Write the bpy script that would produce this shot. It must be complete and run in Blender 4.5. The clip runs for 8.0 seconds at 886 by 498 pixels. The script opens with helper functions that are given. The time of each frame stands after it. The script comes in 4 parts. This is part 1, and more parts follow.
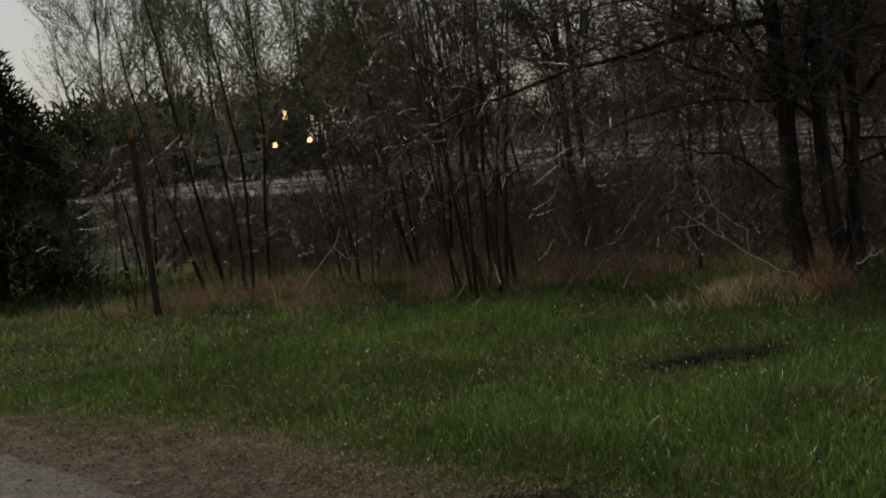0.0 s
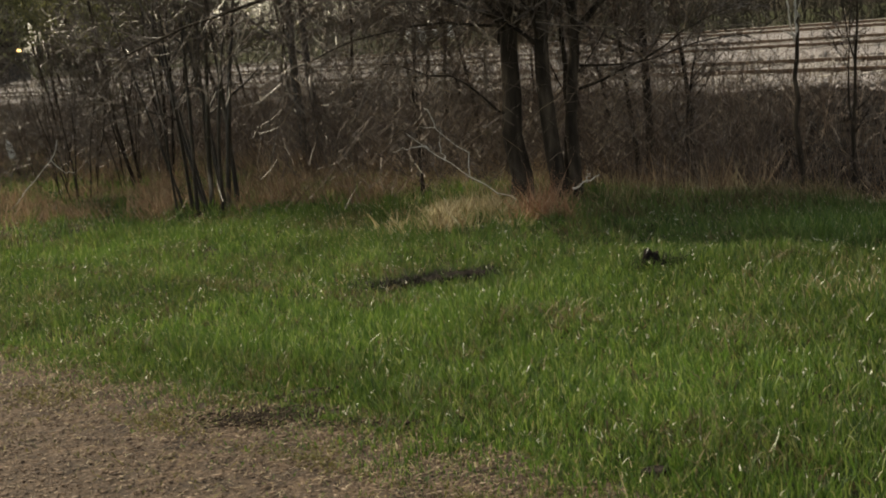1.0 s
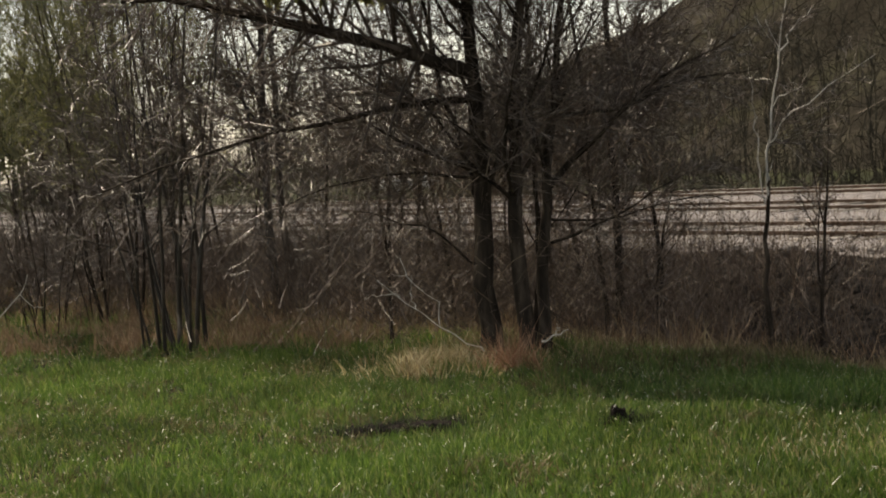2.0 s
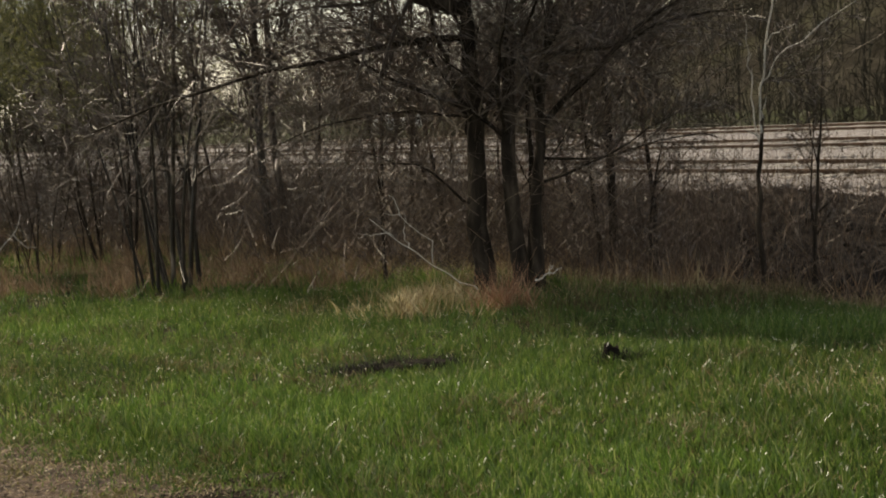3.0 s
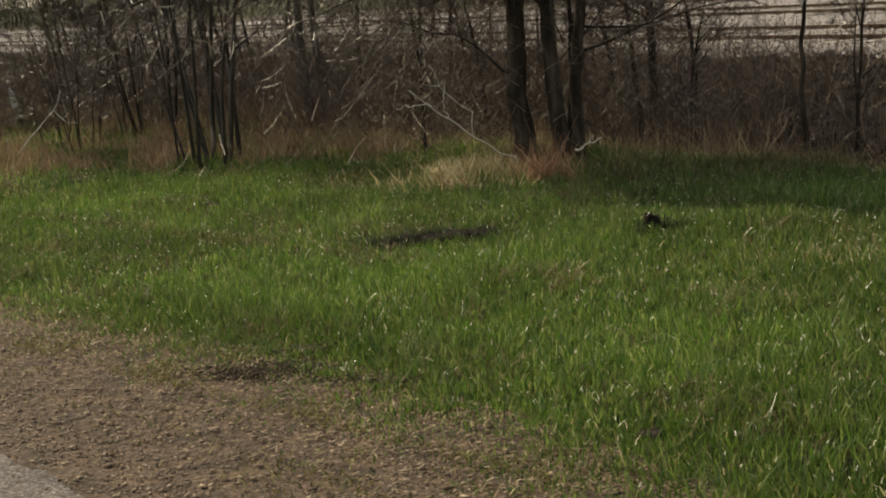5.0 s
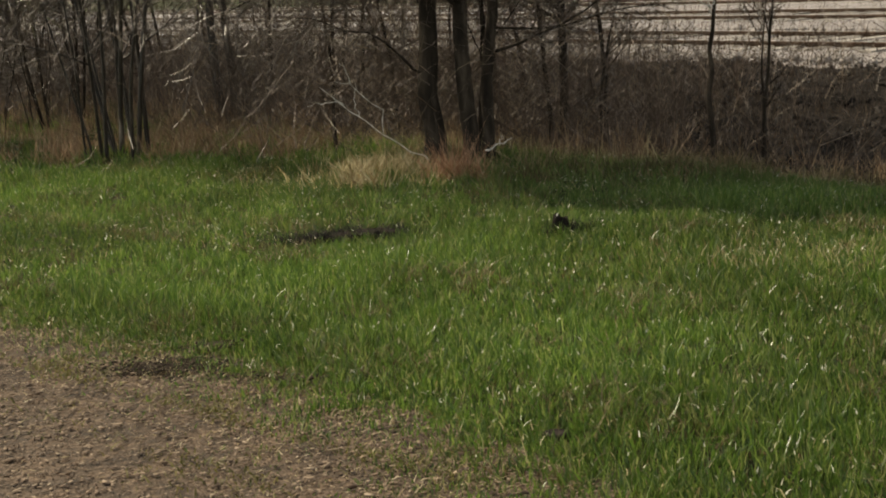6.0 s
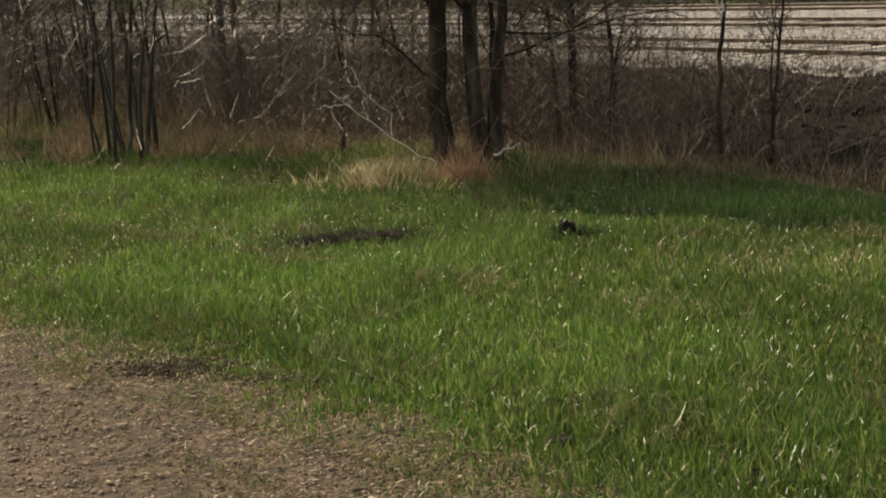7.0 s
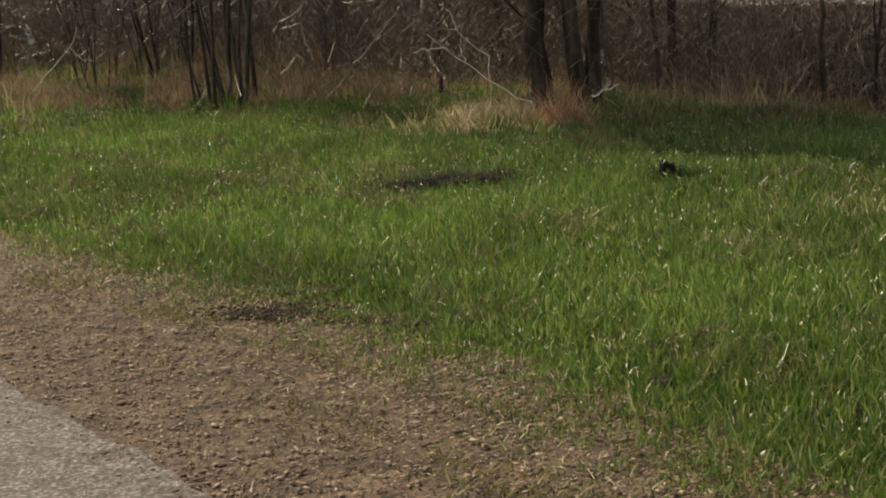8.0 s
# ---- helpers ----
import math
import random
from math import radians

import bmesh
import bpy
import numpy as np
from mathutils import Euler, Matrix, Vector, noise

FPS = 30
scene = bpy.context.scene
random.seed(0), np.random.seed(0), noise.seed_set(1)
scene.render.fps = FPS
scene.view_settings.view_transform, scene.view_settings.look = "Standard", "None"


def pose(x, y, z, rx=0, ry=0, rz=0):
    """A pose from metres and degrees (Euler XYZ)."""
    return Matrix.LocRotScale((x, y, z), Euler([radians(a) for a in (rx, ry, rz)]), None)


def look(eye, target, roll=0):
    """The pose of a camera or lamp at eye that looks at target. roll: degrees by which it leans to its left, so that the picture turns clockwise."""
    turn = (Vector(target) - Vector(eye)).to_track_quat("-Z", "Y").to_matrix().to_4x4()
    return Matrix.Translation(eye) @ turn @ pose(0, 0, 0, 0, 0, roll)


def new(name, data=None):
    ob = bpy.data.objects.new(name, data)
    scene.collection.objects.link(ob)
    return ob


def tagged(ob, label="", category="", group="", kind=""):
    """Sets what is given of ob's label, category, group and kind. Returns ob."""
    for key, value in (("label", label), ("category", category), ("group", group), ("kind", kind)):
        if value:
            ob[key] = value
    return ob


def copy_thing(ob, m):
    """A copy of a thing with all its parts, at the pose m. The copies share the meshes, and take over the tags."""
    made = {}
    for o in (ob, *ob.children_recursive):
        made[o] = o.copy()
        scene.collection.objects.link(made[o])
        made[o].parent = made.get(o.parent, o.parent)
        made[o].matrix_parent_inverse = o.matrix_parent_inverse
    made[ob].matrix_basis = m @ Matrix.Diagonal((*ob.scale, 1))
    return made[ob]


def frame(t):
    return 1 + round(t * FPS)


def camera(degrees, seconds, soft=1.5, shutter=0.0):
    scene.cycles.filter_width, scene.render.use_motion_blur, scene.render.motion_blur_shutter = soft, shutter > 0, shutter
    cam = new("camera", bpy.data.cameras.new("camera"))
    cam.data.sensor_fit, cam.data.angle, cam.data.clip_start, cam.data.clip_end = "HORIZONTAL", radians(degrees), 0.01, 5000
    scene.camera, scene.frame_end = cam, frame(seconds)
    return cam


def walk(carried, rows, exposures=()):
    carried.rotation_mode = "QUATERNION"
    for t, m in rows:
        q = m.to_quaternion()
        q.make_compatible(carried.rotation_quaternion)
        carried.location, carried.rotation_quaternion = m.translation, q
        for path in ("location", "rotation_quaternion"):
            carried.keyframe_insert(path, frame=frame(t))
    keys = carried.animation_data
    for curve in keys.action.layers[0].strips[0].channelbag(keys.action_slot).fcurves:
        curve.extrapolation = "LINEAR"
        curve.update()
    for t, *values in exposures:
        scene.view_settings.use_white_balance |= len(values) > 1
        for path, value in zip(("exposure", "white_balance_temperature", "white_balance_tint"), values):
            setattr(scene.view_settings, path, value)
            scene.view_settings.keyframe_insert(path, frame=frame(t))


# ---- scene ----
# ------------------------------------------------------------------ camera
cam = camera(29.3, 8.0, soft=2.0)
EYE = Vector((0.0, 0.0, 1.7))


def aim(yaw, pitch, roll):
    """A hand-held turn on the spot: yaw to the right, pitch up, roll, in degrees."""
    y, p = radians(yaw), radians(pitch)
    way = Vector((math.sin(y) * math.cos(p), math.cos(y) * math.cos(p), math.sin(p)))
    return look(EYE, EYE + way, roll)


walk(cam, [(t, aim(a, b, c)) for t, a, b, c in (
    (0, -9.95, -4.08, -8.75), (0.1, -7.93, -5.99, -9.16), (0.3, -4.73, -8.55, -9.28), (0.5, -3.10, -9.86, -8.87),
    (0.8, -1.88, -9.63, -7.57), (1, -1.00, -8.05, -6.74), (1.2, -0.43, -6.01, -6.20), (1.5, 0.00, -3.65, -5.00),
    (1.7, 0.21, -2.99, -4.67), (2.8, 1.06, -4.65, -4.50), (3, 0.58, -5.21, -4.66), (3.5, -0.48, -6.84, -4.97),
    (4, -1.39, -9.03, -5.55), (4.2, -1.57, -9.58, -5.71), (5.3, -0.64, -9.42, -5.21), (5.5, -0.05, -9.48, -4.97),
    (6, 1.94, -9.73, -4.05), (6.5, 2.52, -9.78, -3.40), (7, 1.71, -9.58, -3.41), (7.5, 0.36, -10.35, -3.82),
    (8, -1.82, -11.27, -4.60))],
    exposures=((0, -1.1, 7000, 10), (0.1, -1.1, 7100, 10), (0.3, -0.55, 7500, 7), (0.5, 0.1, 7750, 5), (0.8, 0.27, 7900, 5), (1.0, 0.27, 7900, 5), (1.7, 0.27, 7700, 10), (3.5, 0.2, 7900, 6), (5.5, 0.33, 8000, 5), (7, 0.5, 8000, 5), (7.5, 0.35, 8000, 6), (8, 0.47, 8000, 6)))

# ------------------------------------------------------------------ world and sun
SUN_TO = Vector((-0.72, 0.69, 1.05)).normalized()
world = bpy.data.worlds.new("sky")
scene.world = world
world.use_nodes = True
wn = world.node_tree
sky = wn.nodes.new("ShaderNodeTexSky")
sky.sky_type, sky.sun_disc = "NISHITA", False
sky.sun_elevation = math.asin(SUN_TO.z)
sky.sun_rotation = math.atan2(SUN_TO.x, SUN_TO.y)
sky.air_density, sky.dust_density, sky.ozone_density = 1.0, 0.8, 1.0
wn.nodes["Background"].inputs[1].default_value = 0.14
hazy = wn.nodes.new("ShaderNodeHueSaturation")
hazy.inputs["Saturation"].default_value = 0.5
wn.links.new(sky.outputs[0], hazy.inputs["Color"])
wn.links.new(hazy.outputs[0], wn.nodes["Background"].inputs[0])
sun = new("sun", bpy.data.lights.new("sun", "SUN"))
sun.data.energy, sun.data.angle, sun.data.color = 4.3, radians(0.6), (1.0, 0.93, 0.82)
sun.matrix_world = look(Vector((0, 0, 30)) + SUN_TO * 40, (0, 0, 30))

# ------------------------------------------------------------------ plan: s across the railway, u along it
TD = Vector((math.sin(radians(-27.5)), math.cos(radians(-27.5)), 0))
TN = Vector((TD.y, -TD.x, 0))


def P(s, u, z=0.0):
    return TN * s + TD * u + Vector((0, 0, z))


def su(x, y):
    return x * TN.x + y * TN.y, x * TD.x + y * TD.y


U_KEYS = [-60, 5, 6.5, 7.5, 10, 14, 30, 60]
GRASS_EDGE = [2.7, 2.68, 2.62, 2.4, 1.9, 0.45, -7.0, -22.0]
ROAD_EDGE = [1.5, 1.42, 1.25, 1.15, 0.78, -0.2, -7.8, -23.0]


def smooth(a, b, v):
    k = np.clip((np.asarray(v, float) - a) / (b - a), 0, 1)
    return k * k * (3 - 2 * k)


def wave(x, y, seed=0.0, f=1.0):
    """A cheap smooth noise of about -1 to 1."""
    x, y = np.asarray(x) * f, np.asarray(y) * f
    return (np.sin(1.7 * x + 1.3 * y + seed) + np.sin(-1.1 * x + 2.3 * y + 2.1 * seed + 1) + np.sin(2.9 * x - 0.7 * y + 3.7 * seed + 2)
            + np.sin(3.7 * x + 3.1 * y + 1.9 * seed)) / 4


def ground_z(x, y):
    s, u = su(np.asarray(x, float), np.asarray(y, float))
    edge = np.interp(u, U_KEYS, GRASS_EDGE)
    z = 0.035 * wave(x, y, 0.4, 0.9) * smooth(0.2, 1.5, s - edge)
    z = z - 0.30 * smooth(7.6, 9.8, s) + 0.53 * smooth(10.0, 12.9, s) + 0.06 * wave(x, y, 3, 2.7) * smooth(9.5, 10.5, s) * (1 - smooth(12.3, 12.9, s))
    z = z - 0.25 * smooth(28, 30, s)
    return z


# ------------------------------------------------------------------ materials
def mat(name, colours, scale=6.0, rough=0.85, bump=0.0, bump_scale=None, detail=5.0, stops=None, metal=0.0, island=0.0,
        random_object=0.0, stains=0.0, trans=0.0, coord="Object", stretch=None, spec=0.4):
    """A procedural surface: a ramp of colours over noise, larger stains, relief, and variation by piece."""
    m = bpy.data.materials.new(name)
    m.use_nodes = True
    t = m.node_tree
    bsdf = t.nodes["Principled BSDF"]
    bsdf.inputs["Roughness"].default_value, bsdf.inputs["Metallic"].default_value = rough, metal
    bsdf.inputs["Specular IOR Level"].default_value = spec
    tc = t.nodes.new("ShaderNodeTexCoord")
    vec = tc.outputs[coord]
    if stretch:
        mp = t.nodes.new("ShaderNodeMapping")
        mp.inputs["Scale"].default_value = stretch
        t.links.new(vec, mp.inputs["Vector"])
        vec = mp.outputs[0]
    no = t.nodes.new("ShaderNodeTexNoise")
    no.inputs["Scale"].default_value, no.inputs["Detail"].default_value = scale, detail
    t.links.new(vec, no.inputs["Vector"])
    fac = no.outputs["Fac"]
    if island or random_object:
        if island:
            src = t.nodes.new("ShaderNodeNewGeometry").outputs["Random Per Island"]
        else:
            src = t.nodes.new("ShaderNodeObjectInfo").outputs["Random"]
        mx = t.nodes.new("ShaderNodeMix")
        mx.inputs[0].default_value = island or random_object
        t.links.new(fac, mx.inputs[2]), t.links.new(src, mx.inputs[3])
        fac = mx.outputs[0]
    ramp = t.nodes.new("ShaderNodeValToRGB")
    while len(ramp.color_ramp.elements) < len(colours):
        ramp.color_ramp.elements.new(0.5)
    for i, c in enumerate(colours):
        e = ramp.color_ramp.elements[i]
        e.position = stops[i] if stops else (0.3 + 0.4 * i / max(1, len(colours) - 1) if not island else i / max(1, len(colours) - 1))
        e.color = (*c, 1)
    t.links.new(fac, ramp.inputs[0])
    col = ramp.outputs[0]
    if stains:
        n2 = t.nodes.new("ShaderNodeTexNoise")
        n2.inputs["Scale"].default_value, n2.inputs["Detail"].default_value = scale * 0.13, 3
        t.links.new(vec, n2.inputs["Vector"])
        r2 = t.nodes.new("ShaderNodeMapRange")
        for k, v in enumerate((0.35, 0.65, 1 - stains, 1 + stains * 0.4)):
            r2.inputs[k + 1].default_value = v
        t.links.new(n2.outputs["Fac"], r2.inputs[0])
        mul = t.nodes.new("ShaderNodeVectorMath")
        mul.operation = "SCALE"
        t.links.new(col, mul.inputs[0]), t.links.new(r2.outputs[0], mul.inputs["Scale"])
        col = mul.outputs[0]
    t.links.new(col, bsdf.inputs["Base Color"])
    if bump:
        nb = t.nodes.new("ShaderNodeTexNoise")
        nb.inputs["Scale"].default_value, nb.inputs["Detail"].default_value = bump_scale or scale * 3, 6
        t.links.new(vec, nb.inputs["Vector"])
        bn = t.nodes.new("ShaderNodeBump")
        bn.inputs["Strength"].default_value, bn.inputs["Distance"].default_value = 0.8, bump
        t.links.new(nb.outputs["Fac"], bn.inputs["Height"]), t.links.new(bn.outputs[0], bsdf.inputs["Normal"])
    if trans:
        tr = t.nodes.new("ShaderNodeBsdfTranslucent")
        t.links.new(col, tr.inputs["Color"])
        ms = t.nodes.new("ShaderNodeMixShader")
        ms.inputs[0].default_value = trans
        out = t.nodes["Material Output"]
        t.links.new(bsdf.outputs[0], ms.inputs[1]), t.links.new(tr.outputs[0], ms.inputs[2]), t.links.new(ms.outputs[0], out.inputs["Surface"])
    return m


def glow(name, colour, strength):
    m = bpy.data.materials.new(name)
    m.use_nodes = True
    b = m.node_tree.nodes["Principled BSDF"]
    b.inputs["Base Color"].default_value = (*colour, 1)
    b.inputs["Emission Color"].default_value, b.inputs["Emission Strength"].default_value = (*colour, 1), strength
    return m


SOIL = mat("soil", [(0.020, 0.021, 0.009), (0.037, 0.042, 0.015), (0.064, 0.058, 0.026)], 9, 0.95, 0.02, stains=0.4, spec=0.1)
ASPHALT = mat("asphalt", [(0.076, 0.064, 0.058), (0.132, 0.113, 0.104), (0.35, 0.31, 0.29)], 62, 0.85, 0.01, stains=0.3, stops=[0.36, 0.53, 0.72], spec=0.2)
SHOULDER = mat("shoulder_gravel", [(0.042, 0.027, 0.0165), (0.10, 0.066, 0.042), (0.18, 0.122, 0.08)], 38, 0.92, 0.02, stains=0.5)
PEBBLE = mat("pebble", [(0.035, 0.021, 0.013), (0.095, 0.058, 0.036), (0.155, 0.10, 0.064), (0.33, 0.25, 0.18)], 20, 0.85, island=0.9)
GRASS = mat("grass_blade", [(0.038, 0.066, 0.014), (0.076, 0.15, 0.025), (0.135, 0.228, 0.042), (0.26, 0.325, 0.085), (0.56, 0.50, 0.29)], 3.0, 0.33,
            island=0.75, trans=0.45, stains=0.45, stops=[0.05, 0.36, 0.63, 0.82, 0.99], spec=0.6)
STRAW = mat("dry_grass", [(0.14, 0.098, 0.05), (0.29, 0.218, 0.115), (0.47, 0.385, 0.225), (0.68, 0.6, 0.4)], 2.0, 0.5, island=0.8, trans=0.5)
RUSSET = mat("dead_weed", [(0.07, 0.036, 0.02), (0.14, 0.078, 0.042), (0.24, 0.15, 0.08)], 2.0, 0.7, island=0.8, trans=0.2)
# pale stone chips of the road; the brightest also stand for glints
GRIT = mat("road_chip", [(0.09, 0.075, 0.068), (0.2, 0.172, 0.16), (0.42, 0.385, 0.365), (0.62, 0.59, 0.57)], 20, 0.5, island=0.9)
CHIP = mat("wood_chip", [(0.04, 0.023, 0.014), (0.11, 0.068, 0.042), (0.19, 0.125, 0.08), (0.38, 0.29, 0.2)], 6.0, 0.75, island=0.9)
MOSS = mat("moss", [(0.05, 0.052, 0.014), (0.10, 0.10, 0.025), (0.17, 0.15, 0.045), (0.26, 0.21, 0.09)], 3.0, 0.7, island=0.8, trans=0.3)
# brighter copies of RUSSET, with sunlight put into the weeds' colour
RUSSET_LIT = mat("lit_dead_weed", [(0.12, 0.07, 0.044), (0.29, 0.187, 0.115), (0.55, 0.41, 0.275)], 2.0, 0.7, island=0.8, trans=0.4)
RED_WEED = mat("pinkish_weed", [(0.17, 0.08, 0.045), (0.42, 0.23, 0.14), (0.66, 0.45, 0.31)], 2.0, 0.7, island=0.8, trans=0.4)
BARK = mat("bark", [(0.018, 0.014, 0.011), (0.04, 0.031, 0.024), (0.095, 0.075, 0.058)], 14, 0.9, 0.012, stretch=(1, 1, 0.25), stains=0.3, spec=0.12)
# dark grey-brown bark; the narrow pale stop paints glints on the stems
BARK_GREY = mat("grey_brown_bark_glints", [(0.022, 0.017, 0.014), (0.05, 0.039, 0.032), (0.24, 0.2, 0.17)], 16, 0.42, 0.008, stretch=(1, 1, 0.2), stains=0.3, stops=[0.4, 0.57, 0.72])
BARK_PALE = mat("pale_bark", [(0.4, 0.375, 0.34), (0.6, 0.57, 0.53), (0.76, 0.73, 0.69)], 16, 0.7, 0.006, stretch=(1, 1, 0.3), stains=0.3)
# pale end of the ramp gives a few twigs painted sun highlights
TWIG = mat("twig_bark", [(0.05, 0.037, 0.029), (0.115, 0.085, 0.066), (0.29, 0.24, 0.2)], 3, 0.4, island=0.85, stops=[0.1, 0.74, 1.0])
CANE = mat("dead_cane", [(0.056, 0.038, 0.028), (0.14, 0.096, 0.07), (0.37, 0.285, 0.21)], 3, 0.55, island=0.8, stops=[0.1, 0.7, 1.0])
TWIG_GREEN = mat("budding_twig", [(0.09, 0.086, 0.045), (0.17, 0.165, 0.08), (0.30, 0.285, 0.15)], 3, 0.6, island=0.7)
BUD = mat("bud_leaf", [(0.12, 0.125, 0.04), (0.23, 0.235, 0.08), (0.36, 0.35, 0.15)], 3, 0.6, island=0.8, trans=0.55)
CEDAR = mat("cedar_foliage", [(0.012, 0.02, 0.010), (0.03, 0.045, 0.02), (0.055, 0.07, 0.03)], 3, 0.95, island=0.7, trans=0.1, spec=0.1)
BALLAST = mat("ballast", [(0.145, 0.126, 0.121), (0.245, 0.217, 0.21), (0.355, 0.322, 0.31)], 22, 0.8, 0.03, stains=0.25)
STONE = mat("ballast_stone", [(0.15, 0.133, 0.124), (0.255, 0.23, 0.215), (0.39, 0.358, 0.335)], 8, 0.8, island=0.8)
# embankment stones and gravel: dark stone, with the bank's shade in the colour
SHADED_STONE = mat("shaded_bank_stone", [(0.009, 0.007, 0.006), (0.019, 0.016, 0.0135), (0.05, 0.044, 0.04)], 8, 0.95, island=0.85, spec=0.1)
SHADED_BANK = mat("shaded_bank_gravel", [(0.010, 0.008, 0.007), (0.02, 0.0165, 0.014), (0.036, 0.03, 0.026)], 14, 0.97, 0.03, stains=0.4, spec=0.05)
RAIL = mat("rusted_rail", [(0.06, 0.035, 0.024), (0.11, 0.065, 0.042), (0.17, 0.11, 0.075)], 20, 0.6, metal=0.4, stains=0.3)
RAIL_TOP = mat("worn_rail_head", [(0.45, 0.44, 0.42), (0.6, 0.59, 0.57)], 10, 0.28, metal=1.0)
TIE = mat("timber_tie", [(0.16, 0.14, 0.12), (0.27, 0.245, 0.215), (0.38, 0.35, 0.31)], 8, 0.85, 0.01, random_object=0.4, stretch=(1, 6, 1))
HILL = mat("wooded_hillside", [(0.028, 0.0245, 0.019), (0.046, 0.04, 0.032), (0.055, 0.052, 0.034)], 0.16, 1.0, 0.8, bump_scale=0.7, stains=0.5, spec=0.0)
# far twigs lightened towards the hillside: distance haze put into the colour
HAZED_TWIG = mat("hazed_far_twig", [(0.042, 0.036, 0.028), (0.062, 0.055, 0.042), (0.09, 0.08, 0.056)], 3, 0.95, island=0.8, spec=0.05)
LOCO_PAINT = mat("dark_locomotive_paint", [(0.007, 0.006, 0.006), (0.013, 0.011, 0.010), (0.028, 0.02, 0.016)], 2.5, 0.6, stains=0.4, spec=0.15)
STEEL = mat("dark_steel", [(0.025, 0.024, 0.023), (0.05, 0.045, 0.04), (0.09, 0.07, 0.055)], 6, 0.55, metal=0.6, stains=0.3)
GLASS_DARK = mat("dark_window_glass", [(0.01, 0.011, 0.012), (0.016, 0.017, 0.018)], 3, 0.08, spec=0.6)
LAMP = glow("warm_headlamp", (1.0, 0.62, 0.24), 9.0)
POST = mat("weathered_post", [(0.03, 0.024, 0.02), (0.06, 0.045, 0.035), (0.11, 0.075, 0.05)], 12, 0.8, stains=0.3)
POST_TIP = mat("orange_paint", [(0.35, 0.10, 0.03), (0.5, 0.16, 0.05)], 12, 0.6)
WHITE = mat("white_plastic", [(0.62, 0.62, 0.6), (0.78, 0.78, 0.76)], 20, 0.45, stains=0.15)
DEADWOOD = mat("bleached_deadwood", [(0.46, 0.43, 0.38), (0.66, 0.63, 0.58), (0.82, 0.79, 0.74)], 18, 0.6, stains=0.15)
DAMP_SOIL = mat("damp_soil", [(0.026, 0.019, 0.014), (0.046, 0.034, 0.025), (0.078, 0.058, 0.043)], 14, 0.95, 0.02, spec=0.1, stains=0.3)
DIRT_DARK = mat("dark_turned_soil", [(0.012, 0.010, 0.009), (0.026, 0.021, 0.018), (0.048, 0.04, 0.034)], 14, 1.0, 0.03, spec=0.05)
# near-white blade colour that paints sun glints into the lawn
GLINT_BLADE = mat("glint_blade", [(0.45, 0.42, 0.30), (0.72, 0.69, 0.55), (0.86, 0.84, 0.74)], 2.0, 0.35, island=0.8, trans=0.4, spec=0.6)
# lit copy of STRAW: sunlight raised into the colour of the straw patch
SUNLIT_STRAW = mat("sunlit_straw", [(0.15, 0.10, 0.05), (0.36, 0.27, 0.14), (0.62, 0.51, 0.30), (0.84, 0.76, 0.54)], 2.0, 0.45, island=0.8, trans=0.5)
LOW_THATCH = mat("olive_thatch", [(0.045, 0.042, 0.016), (0.10, 0.085, 0.034), (0.19, 0.15, 0.07), (0.36, 0.29, 0.17)], 2.5, 0.75, island=0.7, trans=0.3, stains=0.4)
THATCH = mat("grey_thatch", [(0.014, 0.012, 0.012), (0.03, 0.027, 0.025), (0.075, 0.066, 0.06)], 3, 0.9, island=0.8, spec=0.1)


# ------------------------------------------------------------------ mesh helpers
def mesh_of(name, verts, faces, material, smooth_shade=False):
    """A mesh from vertex rows and face rows (all of one size, or a list of such arrays)."""
    me = bpy.data.meshes.new(name)
    v = np.asarray(verts, np.float32).reshape(-1, 3)
    fs = [np.asarray(f, np.int32) for f in (faces if isinstance(faces, list) else [faces]) if len(f)]
    loops = np.concatenate([f.ravel() for f in fs])
    sizes = np.concatenate([np.full(len(f), f.shape[1], np.int32) for f in fs])
    me.vertices.add(len(v)), me.loops.add(len(loops)), me.polygons.add(len(sizes))
    me.vertices.foreach_set("co", v.ravel())
    me.loops.foreach_set("vertex_index", loops)
    me.polygons.foreach_set("loop_start", np.concatenate([[0], np.cumsum(sizes)[:-1]]).astype(np.int32))
    if smooth_shade:
        me.polygons.foreach_set("use_smooth", np.ones(len(sizes), bool))
    me.update(calc_edges=True)
    me.materials.append(material)
    return me


def part(name, data, material, parent, label="", at=None):
    """One mesh object under a thing; data is a bmesh or a mesh."""
    if isinstance(data, bmesh.types.BMesh):
        me = bpy.data.meshes.new(name)
        data.to_mesh(me)
        data.free()
        me.materials.append(material)
    else:
        me = data
    ob = new(name, me)
    ob.parent = parent
    if at is not None:
        ob.matrix_basis = at
    return tagged(ob, label)


def box(bm, x0, x1, y0, y1, z0, z1, bevel=0.0):
    r = bmesh.ops.create_cube(bm, size=1)
    for v in r["verts"]:
        v.co = Vector(((x0 + x1) / 2 + v.co.x * (x1 - x0), (y0 + y1) / 2 + v.co.y * (y1 - y0), (z0 + z1) / 2 + v.co.z * (z1 - z0)))
    if bevel:
        edges = list({e for v in r["verts"] for e in v.link_edges})
        bmesh.ops.bevel(bm, geom=edges, offset=bevel, segments=2, affect="EDGES", profile=0.5)
    return bm


